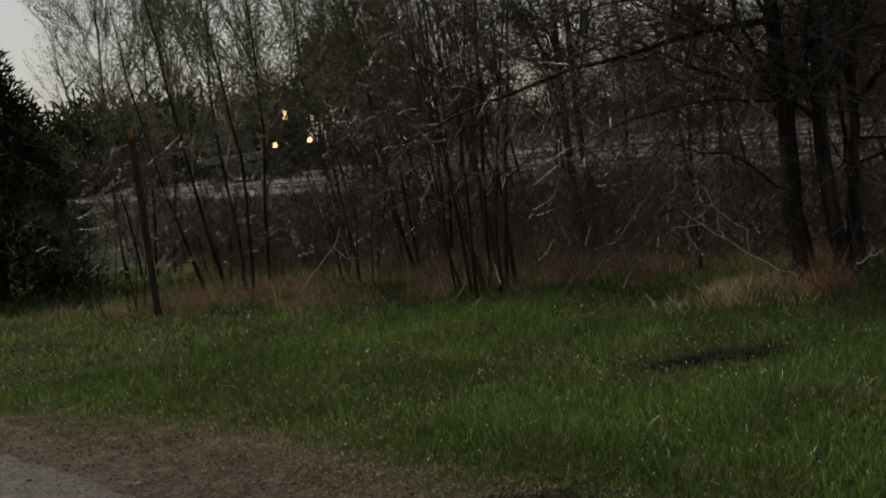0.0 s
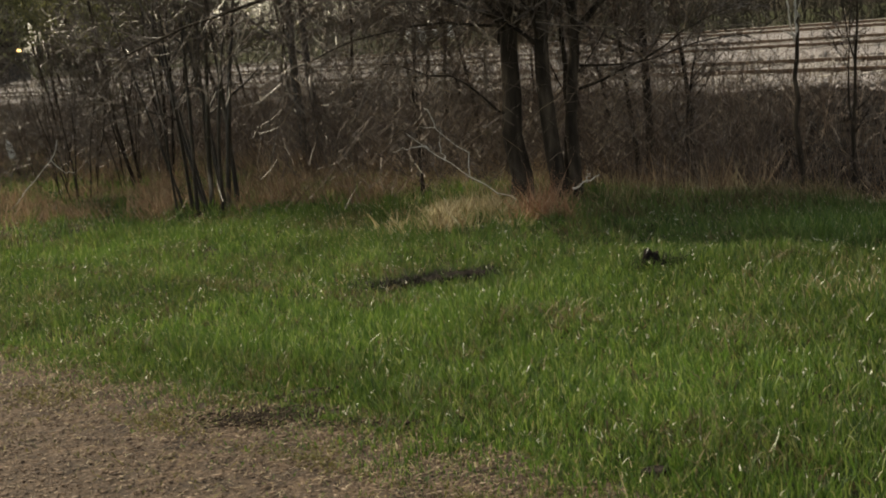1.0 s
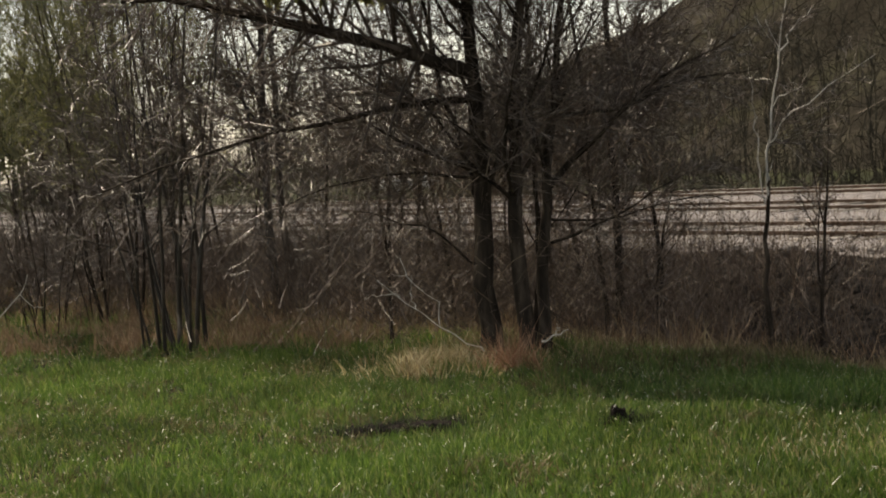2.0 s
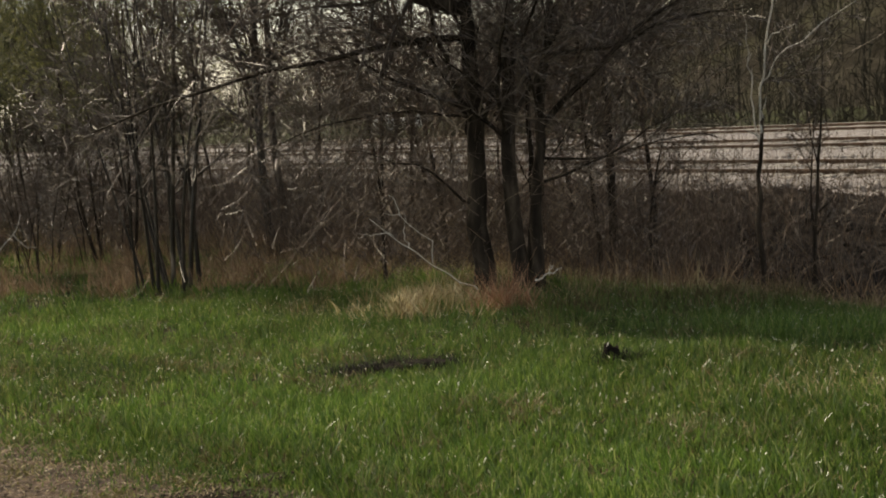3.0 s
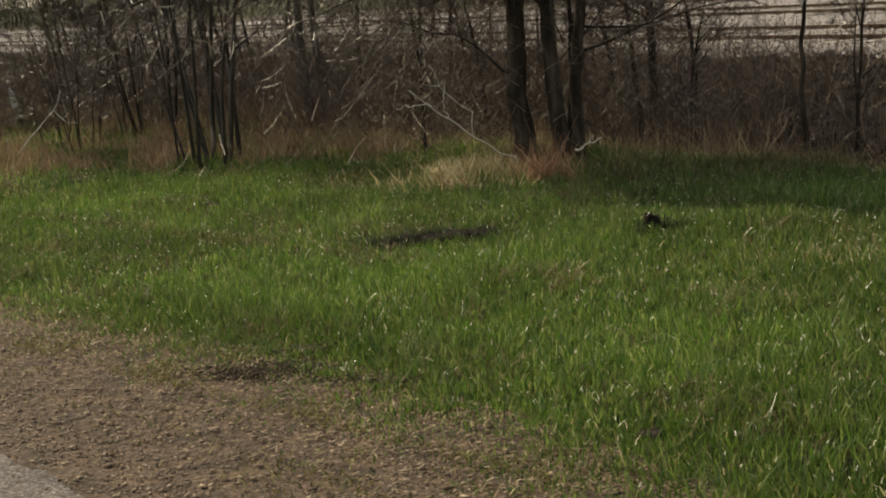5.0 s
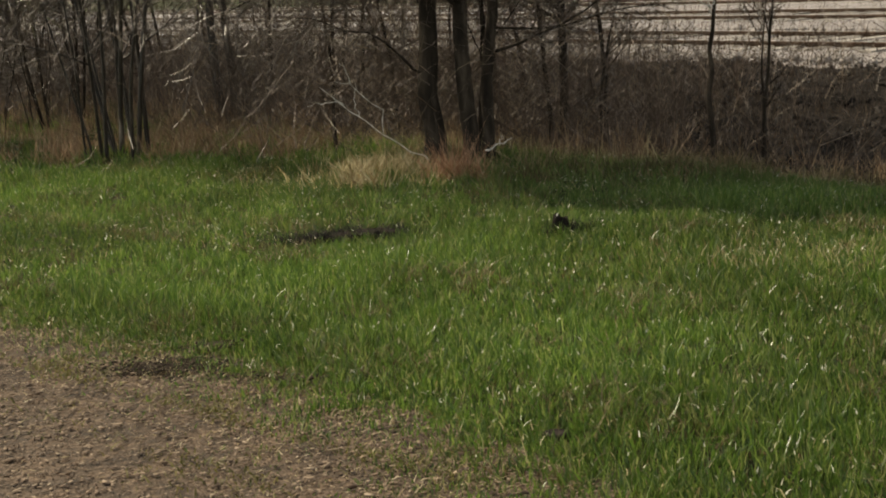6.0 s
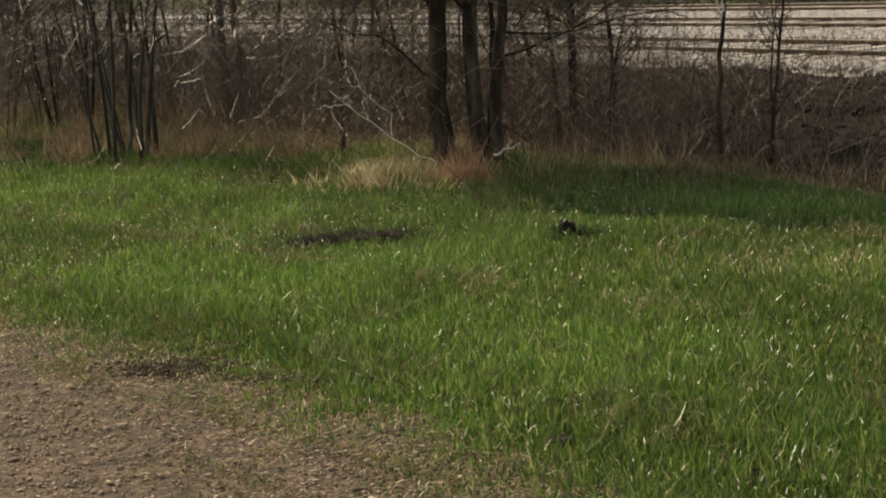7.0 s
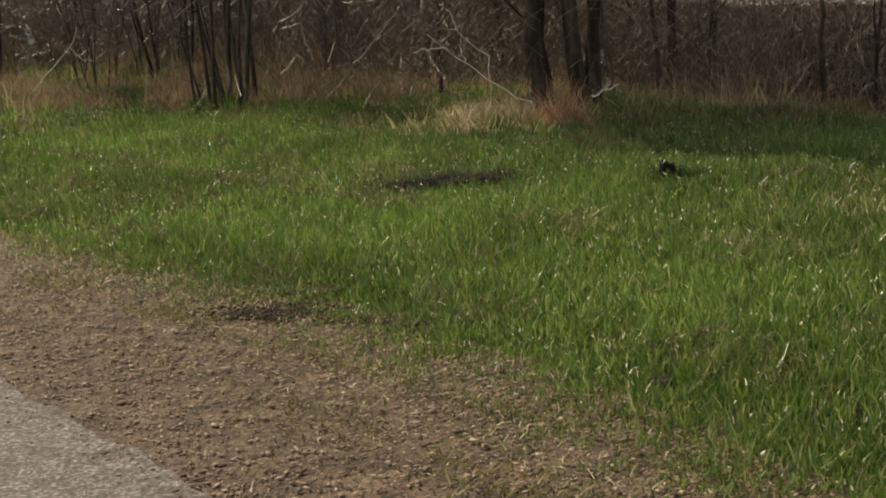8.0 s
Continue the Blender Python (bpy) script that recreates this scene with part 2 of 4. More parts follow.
def rod(bm, a, b, r, n=8, r2=None):
    a, b = Vector(a), Vector(b)
    m = Matrix.Translation((a + b) / 2) @ (b - a).to_track_quat("Z", "Y").to_matrix().to_4x4()
    bmesh.ops.create_cone(bm, cap_ends=True, segments=n, radius1=r, radius2=r if r2 is None else r2, depth=(b - a).length, matrix=m)
    return bm


# ------------------------------------------------------------------ ground, road and shoulder
def grid_mesh(name, ss, us, zf, material):
    S, U = np.meshgrid(ss, us, indexing="ij")
    X, Y = TN.x * S + TD.x * U, TN.y * S + TD.y * U
    V = np.stack([X, Y, zf(S, U, X, Y)], -1).reshape(-1, 3)
    n, m = len(ss), len(us)
    i = (np.arange(n - 1)[:, None] * m + np.arange(m - 1)[None]).ravel()
    return mesh_of(name, V, np.stack([i, i + m, i + m + 1, i + 1], 1), material, True)


def build_ground():
    ss = np.concatenate([[-2500, -600, -150, -60, -30], np.arange(-20, 0, 2.0), np.arange(0, 14, 0.16), np.arange(14, 34, 2.0), [40, 60, 150, 600, 2500]])
    us = np.concatenate([[-2500, -600, -150, -40, -20, -8], np.arange(0, 30, 0.2), np.arange(30, 100, 3.0), [150, 300, 800, 2500]])
    tagged(new("ground", grid_mesh("ground", ss, us, lambda S, U, X, Y: ground_z(X, Y) - 0.03, SOIL)), "dark soil under rough spring grass", "ground", kind="structure")
    us = np.concatenate([np.arange(-40, 0, 2.0), np.arange(0, 16, 0.06), np.arange(16, 60, 0.4)])
    k = np.linspace(0, 1, 24)

    def strip(name, lo, hi, z, material, label, crown=0.0):
        V, m = [], len(us)
        for q in k:
            s = lo(us) * (1 - q) + hi(us) * q
            V.append(np.stack([TN.x * s + TD.x * us, TN.y * s + TD.y * us, z - crown * q * q + 0 * us], 1))
        i = (np.arange(len(k) - 1)[:, None] * m + np.arange(m - 1)[None]).ravel()
        ob = new(name, mesh_of(name, np.concatenate(V), np.stack([i, i + m, i + m + 1, i + 1], 1), material, True))
        return tagged(ob, label, name, kind="structure")
    ragged = lambda u: np.interp(u, U_KEYS, ROAD_EDGE) + 0.035 * wave(u, u * 0.3, 1, 4) + 0.018 * wave(u, u * 0.3, 3, 23)
    strip("road", lambda u: np.interp(u, U_KEYS, ROAD_EDGE) - 6.5, ragged, 0.03, ASPHALT, "worn grey asphalt road with a crumbling edge", 0.02)
    strip("road_shoulder", lambda u: np.interp(u, U_KEYS, ROAD_EDGE) - 0.5, lambda u: np.interp(u, U_KEYS, GRASS_EDGE) + 0.35, -0.002, SHOULDER,
          "brown gravel and wood-chip road shoulder", 0.02)


build_ground()
rs = np.random.RandomState(7)


def scatter(n, s0, s1, u0, u1):
    """Even random points over a stretch of the plan."""
    S, U = rs.uniform(s0, s1, n), rs.uniform(u0, u1, n)
    X, Y = TN.x * S + TD.x * U, TN.y * S + TD.y * U
    return S, U, X, Y


def in_wedge(X, Y, left=-30, right=19):
    a = np.degrees(np.arctan2(X, Y))
    return (a > left) & (a < right)


def blades(name, X, Y, Z, height, width, material, lean=0.35, label="", category="", droop=0.3):
    """Blades of grass as narrow bent leaves, one mesh."""
    n = len(X)
    az, bend = rs.uniform(0, 2 * np.pi, n), rs.normal(0, lean, (n, 2))
    side = np.stack([np.cos(az), np.sin(az), 0 * az], 1) * (width / 2)[:, None]
    base = np.stack([X, Y, Z], 1)
    tilt = np.concatenate([bend, np.ones((n, 1))], 1)
    mid = base + tilt * (height * 0.55)[:, None]
    tip = base + np.concatenate([bend * (1.55 + droop), np.full((n, 1), 1.0)], 1) * height[:, None] * np.array([1, 1, 0.97])
    V = np.stack([base - side, base + side, mid + side * 0.75, mid - side * 0.75, tip], 1).reshape(-1, 3)
    b = np.arange(n)[:, None] * 5
    near = np.hypot(X, Y) < 11.5
    quad, point, slim = b[near] + np.array([0, 1, 2, 3]), b[near] + np.array([3, 2, 4]), b[~near] + np.array([0, 1, 4])
    ob = new(name, mesh_of(name, V, [f for f in (quad, np.concatenate([point, slim])) if len(f)], material))
    return tagged(ob, label, category, kind="stuff")


def pebbles(name, X, Y, Z, size, material, label, flat=0.6, long=1.0):
    n = len(X)
    o = np.array([[1, 0, 0], [0, 1, 0], [-1, 0, 0], [0, -1, 0], [0, 0, 1], [0, 0, -1]], float)
    V = o[None] * size[:, None, None] * rs.uniform(0.55, 1.25, (n, 6, 1)) + rs.normal(0, 0.18, (n, 6, 3)) * size[:, None, None]
    V[..., 0] *= long
    a = rs.uniform(0, 6.28, n)
    c, s = np.cos(a), np.sin(a)
    V = np.stack([V[..., 0] * c[:, None] - V[..., 1] * s[:, None], V[..., 0] * s[:, None] + V[..., 1] * c[:, None], V[..., 2] * flat], -1)
    V += np.stack([X, Y, Z + size * 0.2], 1)[:, None]
    f = np.array([[0, 1, 4], [1, 2, 4], [2, 3, 4], [3, 0, 4], [1, 0, 5], [2, 1, 5], [3, 2, 5], [0, 3, 5]])
    return tagged(new(name, mesh_of(name, V.reshape(-1, 3), (np.arange(n)[:, None, None] * 6 + f[None]).reshape(-1, 3), material)), label, name, kind="stuff")


def build_grass():
    # lawn blades in loose tufts, dense near the road and thinner farther off
    parts = []
    for n, s0, s1, u0, u1, h in ((300000, 2.0, 8.8, 2.5, 9.5, 0.056), (210000, -1.0, 8.8, 8.5, 15.5, 0.058), (120000, -7.0, 8.0, 14, 31, 0.08)):
        per = 10
        S, U, X, Y = (np.repeat(v, per) for v in scatter(n // per, s0, s1, u0, u1))
        n = len(S)
        r = rs.normal(0, 0.03, (n, 2))
        X, Y = X + r[:, 0], Y + r[:, 1]
        S, U = su(X, Y)
        e = np.interp(U, U_KEYS, GRASS_EDGE) + 0.16 * wave(U, S, 5, 2.3) + 0.1 * wave(U, S, 1, 7)
        near = smooth(-0.4, 0.65, S - e)
        keep = in_wedge(X, Y) & (rs.uniform(0, 1, n) < 0.015 + 0.12 * smooth(-0.75, -0.1, S - e) * (wave(X, Y, 6, 3) > 0) + near) & (rs.uniform(0, 1, n) < 1 - 0.75 * smooth(6.9, 8.6, S - 0.7 * (1 - smooth(10.5, 12.5, U))))
        keep &= ~((((X + 0.22) / 0.5) ** 2 + ((Y - 10.72) / 0.2) ** 2 < 1) & (rs.uniform(0, 1, n) < 0.75))
        keep &= (((X - 0.557) / 0.055) ** 2 + ((Y - 5.86) / 0.06) ** 2 > 1)
        size = np.repeat(np.clip(rs.gamma(5, 0.19, n // per), 0.35, 1.5), per)
        hh = h * size * np.minimum(0.45 + rs.gamma(2.2, 0.27, n), 1.6) * (0.85 + 0.3 * wave(X, Y, 2, 1.3)) * (0.3 + 0.7 * near)
        parts.append((X[keep], Y[keep], hh[keep], U[keep]))
    X, Y, H, U = (np.concatenate(v) for v in zip(*parts))
    SS, UU = su(X, Y)
    on_gravel = SS < np.interp(UU, U_KEYS, GRASS_EDGE) + 0.36
    blades("grass", X, Y, np.where(on_gravel, -0.006, ground_z(X, Y) - 0.025), H, rs.uniform(0.0036, 0.0088, len(X)) * (1 + smooth(9, 22, U) * 2.0), GRASS, 0.29,
           "short bright green spring grass with backlit blades", "grass", -0.3)
    # coarser grass on the rest of the verge
    S, U, X, Y = scatter(36000, 1.5, 8.8, -14, 34)
    keep = ~in_wedge(X, Y) & (S > np.interp(U, U_KEYS, GRASS_EDGE) + 0.1)
    X, Y = X[keep], Y[keep]
    blades("verge_grass", X, Y, ground_z(X, Y) - 0.025, rs.uniform(0.06, 0.14, len(X)), rs.uniform(0.012, 0.03, len(X)), GRASS, 0.4, "short green grass along the road verge", "grass")
    # low olive thatch between the blades, in patches
    S, U, X, Y = scatter(230000, -2.0, 9.0, 2.5, 24)
    e = np.interp(U, U_KEYS, GRASS_EDGE)
    patch = smooth(-0.1, 0.55, 0.7 * wave(X, Y, 11, 1.7) + 0.5 * wave(X, Y, 4, 4.5))
    keep = in_wedge(X, Y) & (rs.uniform(0, 1, len(X)) < 0.12 + 0.85 * patch) & (S > e + 0.05)
    X, Y, patch = X[keep], Y[keep], patch[keep]
    blades("low_thatch", X, Y, ground_z(X, Y) - 0.025, rs.uniform(0.025, 0.08, len(X)) * (0.6 + 0.75 * patch), rs.uniform(0.004, 0.010, len(X)) * (1 + 1.2 * smooth(9, 22, su(X, Y)[1])), LOW_THATCH, 0.6,
           "olive-brown matted old grass under the green blades", "dry grass")
    # stray near-white blades that stand in for sun glints on the grass
    S, U, X, Y = scatter(19000, 0.0, 8.8, 2.5, 24)
    keep = in_wedge(X, Y) & (S > np.interp(U, U_KEYS, GRASS_EDGE) + 0.1) & (rs.uniform(0, 1, len(X)) < 0.55 + 0.4 * wave(X, Y, 2, 2.0))
    X, Y = X[keep], Y[keep]
    blades("bleached_blades", X, Y, ground_z(X, Y) + rs.uniform(0.0, 0.03, len(X)), rs.uniform(0.008, 0.026, len(X)), rs.uniform(0.004, 0.008, len(X)), GLINT_BLADE, 0.5, "pale dead blades standing in for sun glints in the grass", "dry grass")
    # dry straw among the green, partly for glints: thin everywhere, thicker in patches and along the brush
    S, U, X, Y = scatter(150000, 0.8, 9.6, 2.5, 30)
    e = np.interp(U, U_KEYS, GRASS_EDGE)
    chance = 0.12 + 0.2 * np.clip(wave(X, Y, 9, 0.8), 0, 1) + 0.22 * np.clip(wave(X, Y, 3, 2.4), 0, 1) + 0.4 * np.exp(-(((S - 5.9) / 0.6) ** 2 + ((U - 6.9) / 1.2) ** 2)) \
        + 0.5 * np.exp(-(((S - 6.4) / 0.6) ** 2 + ((U - 12.7) / 1.2) ** 2)) + 0.5 * smooth(6.6, 8.6, S - 0.8 * (1 - smooth(10.5, 12.5, U))) * (0.35 + 0.65 * smooth(10, 13, U)) + 0.12 * np.exp(-((S - e) / 0.25) ** 2)
    keep = in_wedge(X, Y) & (rs.uniform(0, 1, len(X)) < chance) & (S > e + 0.1 * wave(U, S, 2, 9))
    X, Y, S = X[keep], Y[keep], S[keep]
    H = rs.uniform(0.02, 0.058, len(X)) + 0.13 * smooth(5.8, 7.5, S) * rs.uniform(0, 1, len(X)) * (0.4 + 0.6 * smooth(10, 12.5, su(X, Y)[1]))
    blades("dry_grass", X, Y, ground_z(X, Y) - 0.02, H, rs.uniform(0.0035, 0.008, len(X)), STRAW, 0.3, "tan dead grass left from winter", "dry grass")
    # reddish weeds under the brush
    S, U, X, Y = scatter(60000, 5.2, 11.5, 3, 34)
    lo = 7.3 + 1.1 * (1 - smooth(10.5, 12.5, U)) - 1.6 * smooth(14, 20, U) - 2.0 * smooth(20, 26, U)
    keep = in_wedge(X, Y) & (rs.uniform(0, 1, len(X)) < smooth(0, 0.8, S - lo) * (0.18 + 0.3 * wave(X, Y, 4, 1.1))) 
    X, Y = X[keep], Y[keep]
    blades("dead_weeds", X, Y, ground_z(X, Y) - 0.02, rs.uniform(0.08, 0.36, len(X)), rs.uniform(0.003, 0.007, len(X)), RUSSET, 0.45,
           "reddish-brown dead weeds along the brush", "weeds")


def tufts(name, centres, per, spread_r, h0, h1, material, label, category, lean=0.35, width=(0.003, 0.006)):
    """Clumps of dead blades that spread from their roots."""
    C = np.repeat(np.asarray(centres, float), per, 0)
    n = len(C)
    X, Y = C[:, 0] + rs.normal(0, spread_r, n), C[:, 1] + rs.normal(0, spread_r, n)
    return blades(name, X, Y, ground_z(X, Y) - 0.02, rs.uniform(h0, h1, n) * C[:, 2], rs.uniform(*width, n), material, lean, label, category, 0.15)


def build_tufts():
    c = []
    for u in np.arange(6, 30, 0.16):
        s = 7.4 + 1.1 * (1 - smooth(10.5, 12, u)) - 1.3 * smooth(13, 19, u) - 1.8 * smooth(19, 25, u) + rs.normal(0, 0.45)
        p = P(float(s), float(u) + rs.normal(0, 0.2))
        if u > 11 or rs.uniform() < 0.3:
            c.append((p.x, p.y, rs.uniform(0.4, 1.1) * (0.55 if u < 11 else 1)))
    tufts("straw_tufts", c, 22, 0.11, 0.06, 0.34, STRAW, "pale tan tufts of dead grass below the brush", "dry grass", 0.3, (0.005, 0.010))
    c = [(rs.normal(0.02, 0.3), rs.normal(13.75, 0.4), min(1.4, rs.gamma(3, 0.3))) for k in range(190)]
    tufts("bright_straw", c, 16, 0.05, 0.04, 0.17, SUNLIT_STRAW, "sunlit straw in front of the big tree", "dry grass", 0.38, (0.007, 0.02))
    c = []
    for x0, x1, y0, n in ((-2.2, -0.5, 16.7, 28), (-5.4, -3.0, 17.8, 26), (-9.5, -5.4, 20.5, 26), (1.2, 4.5, 13.7, 12), (-3.2, -0.6, 18.0, 26), (-6.5, -3.2, 19.4, 30)):
        for k in range(n):
            x, y, h = rs.uniform(x0, x1), rs.normal(y0, 0.45), rs.uniform(0.35, 1.1) * (0.6 if x0 > 0 else 1.15 if y0 in (18.0, 19.4) else 1)
            c += [(x + rs.normal(0, 0.14), y + rs.normal(0, 0.12), h * rs.uniform(0.6, 1.1)) for j in range(4)]
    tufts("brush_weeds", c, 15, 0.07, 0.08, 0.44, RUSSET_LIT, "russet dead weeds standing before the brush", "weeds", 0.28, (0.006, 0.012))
    c = [(rs.normal(0.0, 0.8), rs.normal(13.5, 0.55), rs.uniform(0.5, 1.2)) for k in range(150)]
    tufts("weedy_tufts", c, 16, 0.05, 0.05, 0.17, GRASS, "green tufts growing up through the straw", "grass", 0.3, (0.006, 0.012))
    c = [(rs.uniform(0.7, 4.4), rs.normal(13.0, 0.35), rs.uniform(0.5, 1.2)) for k in range(150)]
    tufts("olive_tufts", c, 16, 0.07, 0.05, 0.2, LOW_THATCH, "olive-brown tufts along the foot of the brush", "dry grass", 0.3, (0.006, 0.012))
    c = [(rs.normal(0.60, 0.085), rs.normal(13.15, 0.07), rs.uniform(0.8, 1.25)) for k in range(14)]
    tufts("russet_tuft", c, 28, 0.05, 0.06, 0.40, RED_WEED, "reddish-brown dead weeds at the tree's foot", "weeds", 0.33, (0.005, 0.011))
    c = []
    for u in np.arange(5.5, 30, 0.1):
        if u < 11 and rs.uniform() < 0.7:
            continue
        s = 8.5 + 0.7 * (1 - smooth(10.5, 12, u)) - 1.2 * smooth(13, 19, u) - 1.8 * smooth(19, 25, u) + rs.uniform(-0.7, 1.5)
        p = P(float(s), float(u))
        c.append((p.x, p.y, rs.uniform(0.4, 1.2)))
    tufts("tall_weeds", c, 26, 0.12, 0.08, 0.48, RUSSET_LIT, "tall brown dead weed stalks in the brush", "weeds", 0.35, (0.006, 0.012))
    c = [(rs.normal(2.05, 0.5), rs.normal(8.65, 0.3), rs.uniform(0.4, 1.0)) for k in range(34)]
    tufts("straw_patch", c, 18, 0.09, 0.04, 0.12, STRAW, "bleached patch of dead grass in the lawn", "dry grass")
    c = [(-1.02 + rs.normal(0, 0.04), 13.65, 1.0) for k in range(2)]
    tufts("pale_stalks", c, 4, 0.03, 0.16, 0.34, STRAW, "a few pale upright dry stalks", "dry grass", 0.15)
    # thin fringe and fallen bits over the shoulder
    S, U, X, Y = scatter(60000, 0.0, 3.2, 2.8, 15)
    g = np.interp(U, U_KEYS, GRASS_EDGE)
    keep = in_wedge(X, Y) & (rs.uniform(0, 1, len(X)) < 0.8 * np.exp(-((S - g + 0.15) / 0.3) ** 2) * (0.6 + 0.6 * wave(X, Y, 3, 2.1)) + 0.05)
    X, Y = X[keep], Y[keep]
    blades("edge_litter", X, Y, 0 * X + 0.002, rs.uniform(0.005, 0.017, len(X)), rs.uniform(0.003, 0.007, len(X)), STRAW, 1.3, "dead grass and litter along the shoulder's edge", "dry grass")


def build_moss():
    S, U, X, Y = scatter(140000, 0.4, 3.2, 2.8, 15)
    g = np.interp(U, U_KEYS, GRASS_EDGE)
    keep = in_wedge(X, Y) & (S < g + 0.4) & (rs.uniform(0, 1, len(X)) < smooth(-0.15, 0.5, wave(X, Y, 7, 2.2) + 0.5 * wave(X, Y, 2, 6)) * np.exp(-((S - g + 0.15) / 0.45) ** 2))
    X, Y = X[keep], Y[keep]
    blades("moss", X, Y, 0 * X - 0.002, rs.uniform(0.006, 0.03, len(X)), rs.uniform(0.004, 0.009, len(X)), MOSS, 0.7, "short olive moss and sprouting grass on the gravel", "moss")


def build_stones():
    S, U, X, Y = scatter(42000, -1.0, 3.0, 2.8, 13)
    a, g = np.interp(U, U_KEYS, ROAD_EDGE), np.interp(U, U_KEYS, GRASS_EDGE)
    keep = in_wedge(X, Y) & (rs.uniform(0, 1, len(S)) < 0.05 + np.exp(-np.maximum(0, a + 0.06 + 0.1 * wave(U, S, 3, 5) - S) / 0.13)) & (S < g + 0.3 + 0.15 * wave(U, S, 8, 3))
    X, Y = X[keep], Y[keep]
    pebbles("shoulder_pebbles", X, Y, np.where(su(X, Y)[0] < np.interp(su(X, Y)[1], U_KEYS, ROAD_EDGE), 0.028, 0.0), rs.gamma(2.0, 0.0021, len(X)) + 0.002, PEBBLE, "loose brown gravel and wood chips on the shoulder", 0.35)
    S, U, X, Y = scatter(30000, -0.2, 3.0, 2.8, 9.5)
    a, g = np.interp(U, U_KEYS, ROAD_EDGE), np.interp(U, U_KEYS, GRASS_EDGE)
    keep = in_wedge(X, Y) & (S > a + 0.05 + 0.12 * wave(U, S, 3, 5)) & (S < g + 0.3)
    X, Y = X[keep], Y[keep]
    pebbles("wood_chips", X, Y, 0 * X + 0.001, rs.gamma(3.0, 0.0012, len(X)) + 0.0019, CHIP, "flat brown wood chips and leaf bits on the shoulder", 0.3, 2.3)
    S, U, X, Y = scatter(26000, -2.5, 1.7, 2.8, 12)
    keep = in_wedge(X, Y) & (S < np.interp(U, U_KEYS, ROAD_EDGE) + 0.02) & (rs.uniform(0, 1, len(X)) < 0.7)
    X, Y, U = X[keep], Y[keep], U[keep]
    pebbles("road_grit", X, Y, 0 * X + 0.0275, rs.gamma(2.0, 0.0009, len(X)) + 0.0012, GRIT, "pale worn stone chips in the asphalt surface", 0.5)
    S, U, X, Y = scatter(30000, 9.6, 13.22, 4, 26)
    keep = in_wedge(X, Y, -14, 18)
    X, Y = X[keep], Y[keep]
    pebbles("embankment_stones", X, Y, ground_z(X, Y) - 0.02, rs.gamma(3.0, 0.0075, len(X)) + 0.006, SHADED_STONE, "dark angular embankment stones with the bank's shade put into their colour", 0.8)
    S, U, X, Y = scatter(9000, 13.1, 17.5, 8, 36)
    keep = np.abs(np.abs(S - 15.3) - 0.755) > 0.12
    X, Y, S = X[keep], Y[keep], S[keep]
    pebbles("ballast_stones", X, Y, 0.255 + 0 * X, rs.gamma(3.0, 0.008, len(X)) + 0.012, STONE, "loose pale crushed stone between the rails", 0.8)


build_grass()
build_tufts()
build_moss()
build_stones()

# ------------------------------------------------------------------ railway
RAIL_Z = 0.36
TRACKS = (15.3, 20.0, 24.7)


def build_railway():
    ss = np.array([12.95, 13.05, 13.2, 13.6, 14.0, 16.6, 17.1, 18.2, 18.7, 21.3, 21.8, 22.9, 23.4, 26.0, 26.4, 27.5, 29.0])
    zz = np.array([0.10, 0.21, 0.24, 0.26, 0.29, 0.29, 0.25, 0.25, 0.29, 0.29, 0.25, 0.25, 0.29, 0.29, 0.2, 0.0, -0.5])
    us = np.concatenate([np.arange(-20, 60, 0.5), np.arange(60, 420, 6.0)])
    bed = grid_mesh("ballast_bed", ss, us, lambda S, U, X, Y: np.interp(S, ss, zz) + 0.02 * wave(X, Y, 2, 3.1), BALLAST)
    tagged(new("ballast_bed", bed), "pale sunlit crushed stone track bed", "track bed", kind="structure")
    bm = bmesh.new()
    box(bm, -1.3, 1.3, -0.115, 0.115, -0.17, 0, 0.012)
    tie_me = bpy.data.meshes.new("tie")
    bm.to_mesh(tie_me)
    bm.free()
    tie_me.materials.append(TIE)
    turn = Matrix.Rotation(math.atan2(TN.y, TN.x), 4, "Z")
    for k, s in enumerate(TRACKS):
        track = tagged(new("railway_track"), "rusty steel rails on weathered timber ties in pale ballast", "railway track", "tracks", "structure")
        track.matrix_basis = Matrix.Translation(P(s, 0, 0)) @ turn
        for side in (-0.755, 0.755):
            bm = bmesh.new()
            y0, y1 = -20, 420
            box(bm, side - 0.07, side + 0.07, y0, y1, 0.215, 0.232)
            box(bm, side - 0.01, side + 0.01, y0, y1, 0.232, 0.335)
            box(bm, side - 0.037, side + 0.037, y0, y1, 0.335, RAIL_Z - 0.003, 0.008)
            rail = part("rail", bm, RAIL, track)
            bm = bmesh.new()
            box(bm, side - 0.026, side + 0.026, y0, y1, RAIL_Z - 0.003, RAIL_Z + 0.003)
            part("rail_head", bm, RAIL_TOP, rail, "polished running surface")
        for i in range(150):
            part("tie", tie_me, TIE, track, "", Matrix.Translation((rs.normal(0, 0.02), 4 + i * 0.56 + rs.normal(0, 0.02), 0.302 + rs.normal(0, 0.004))))


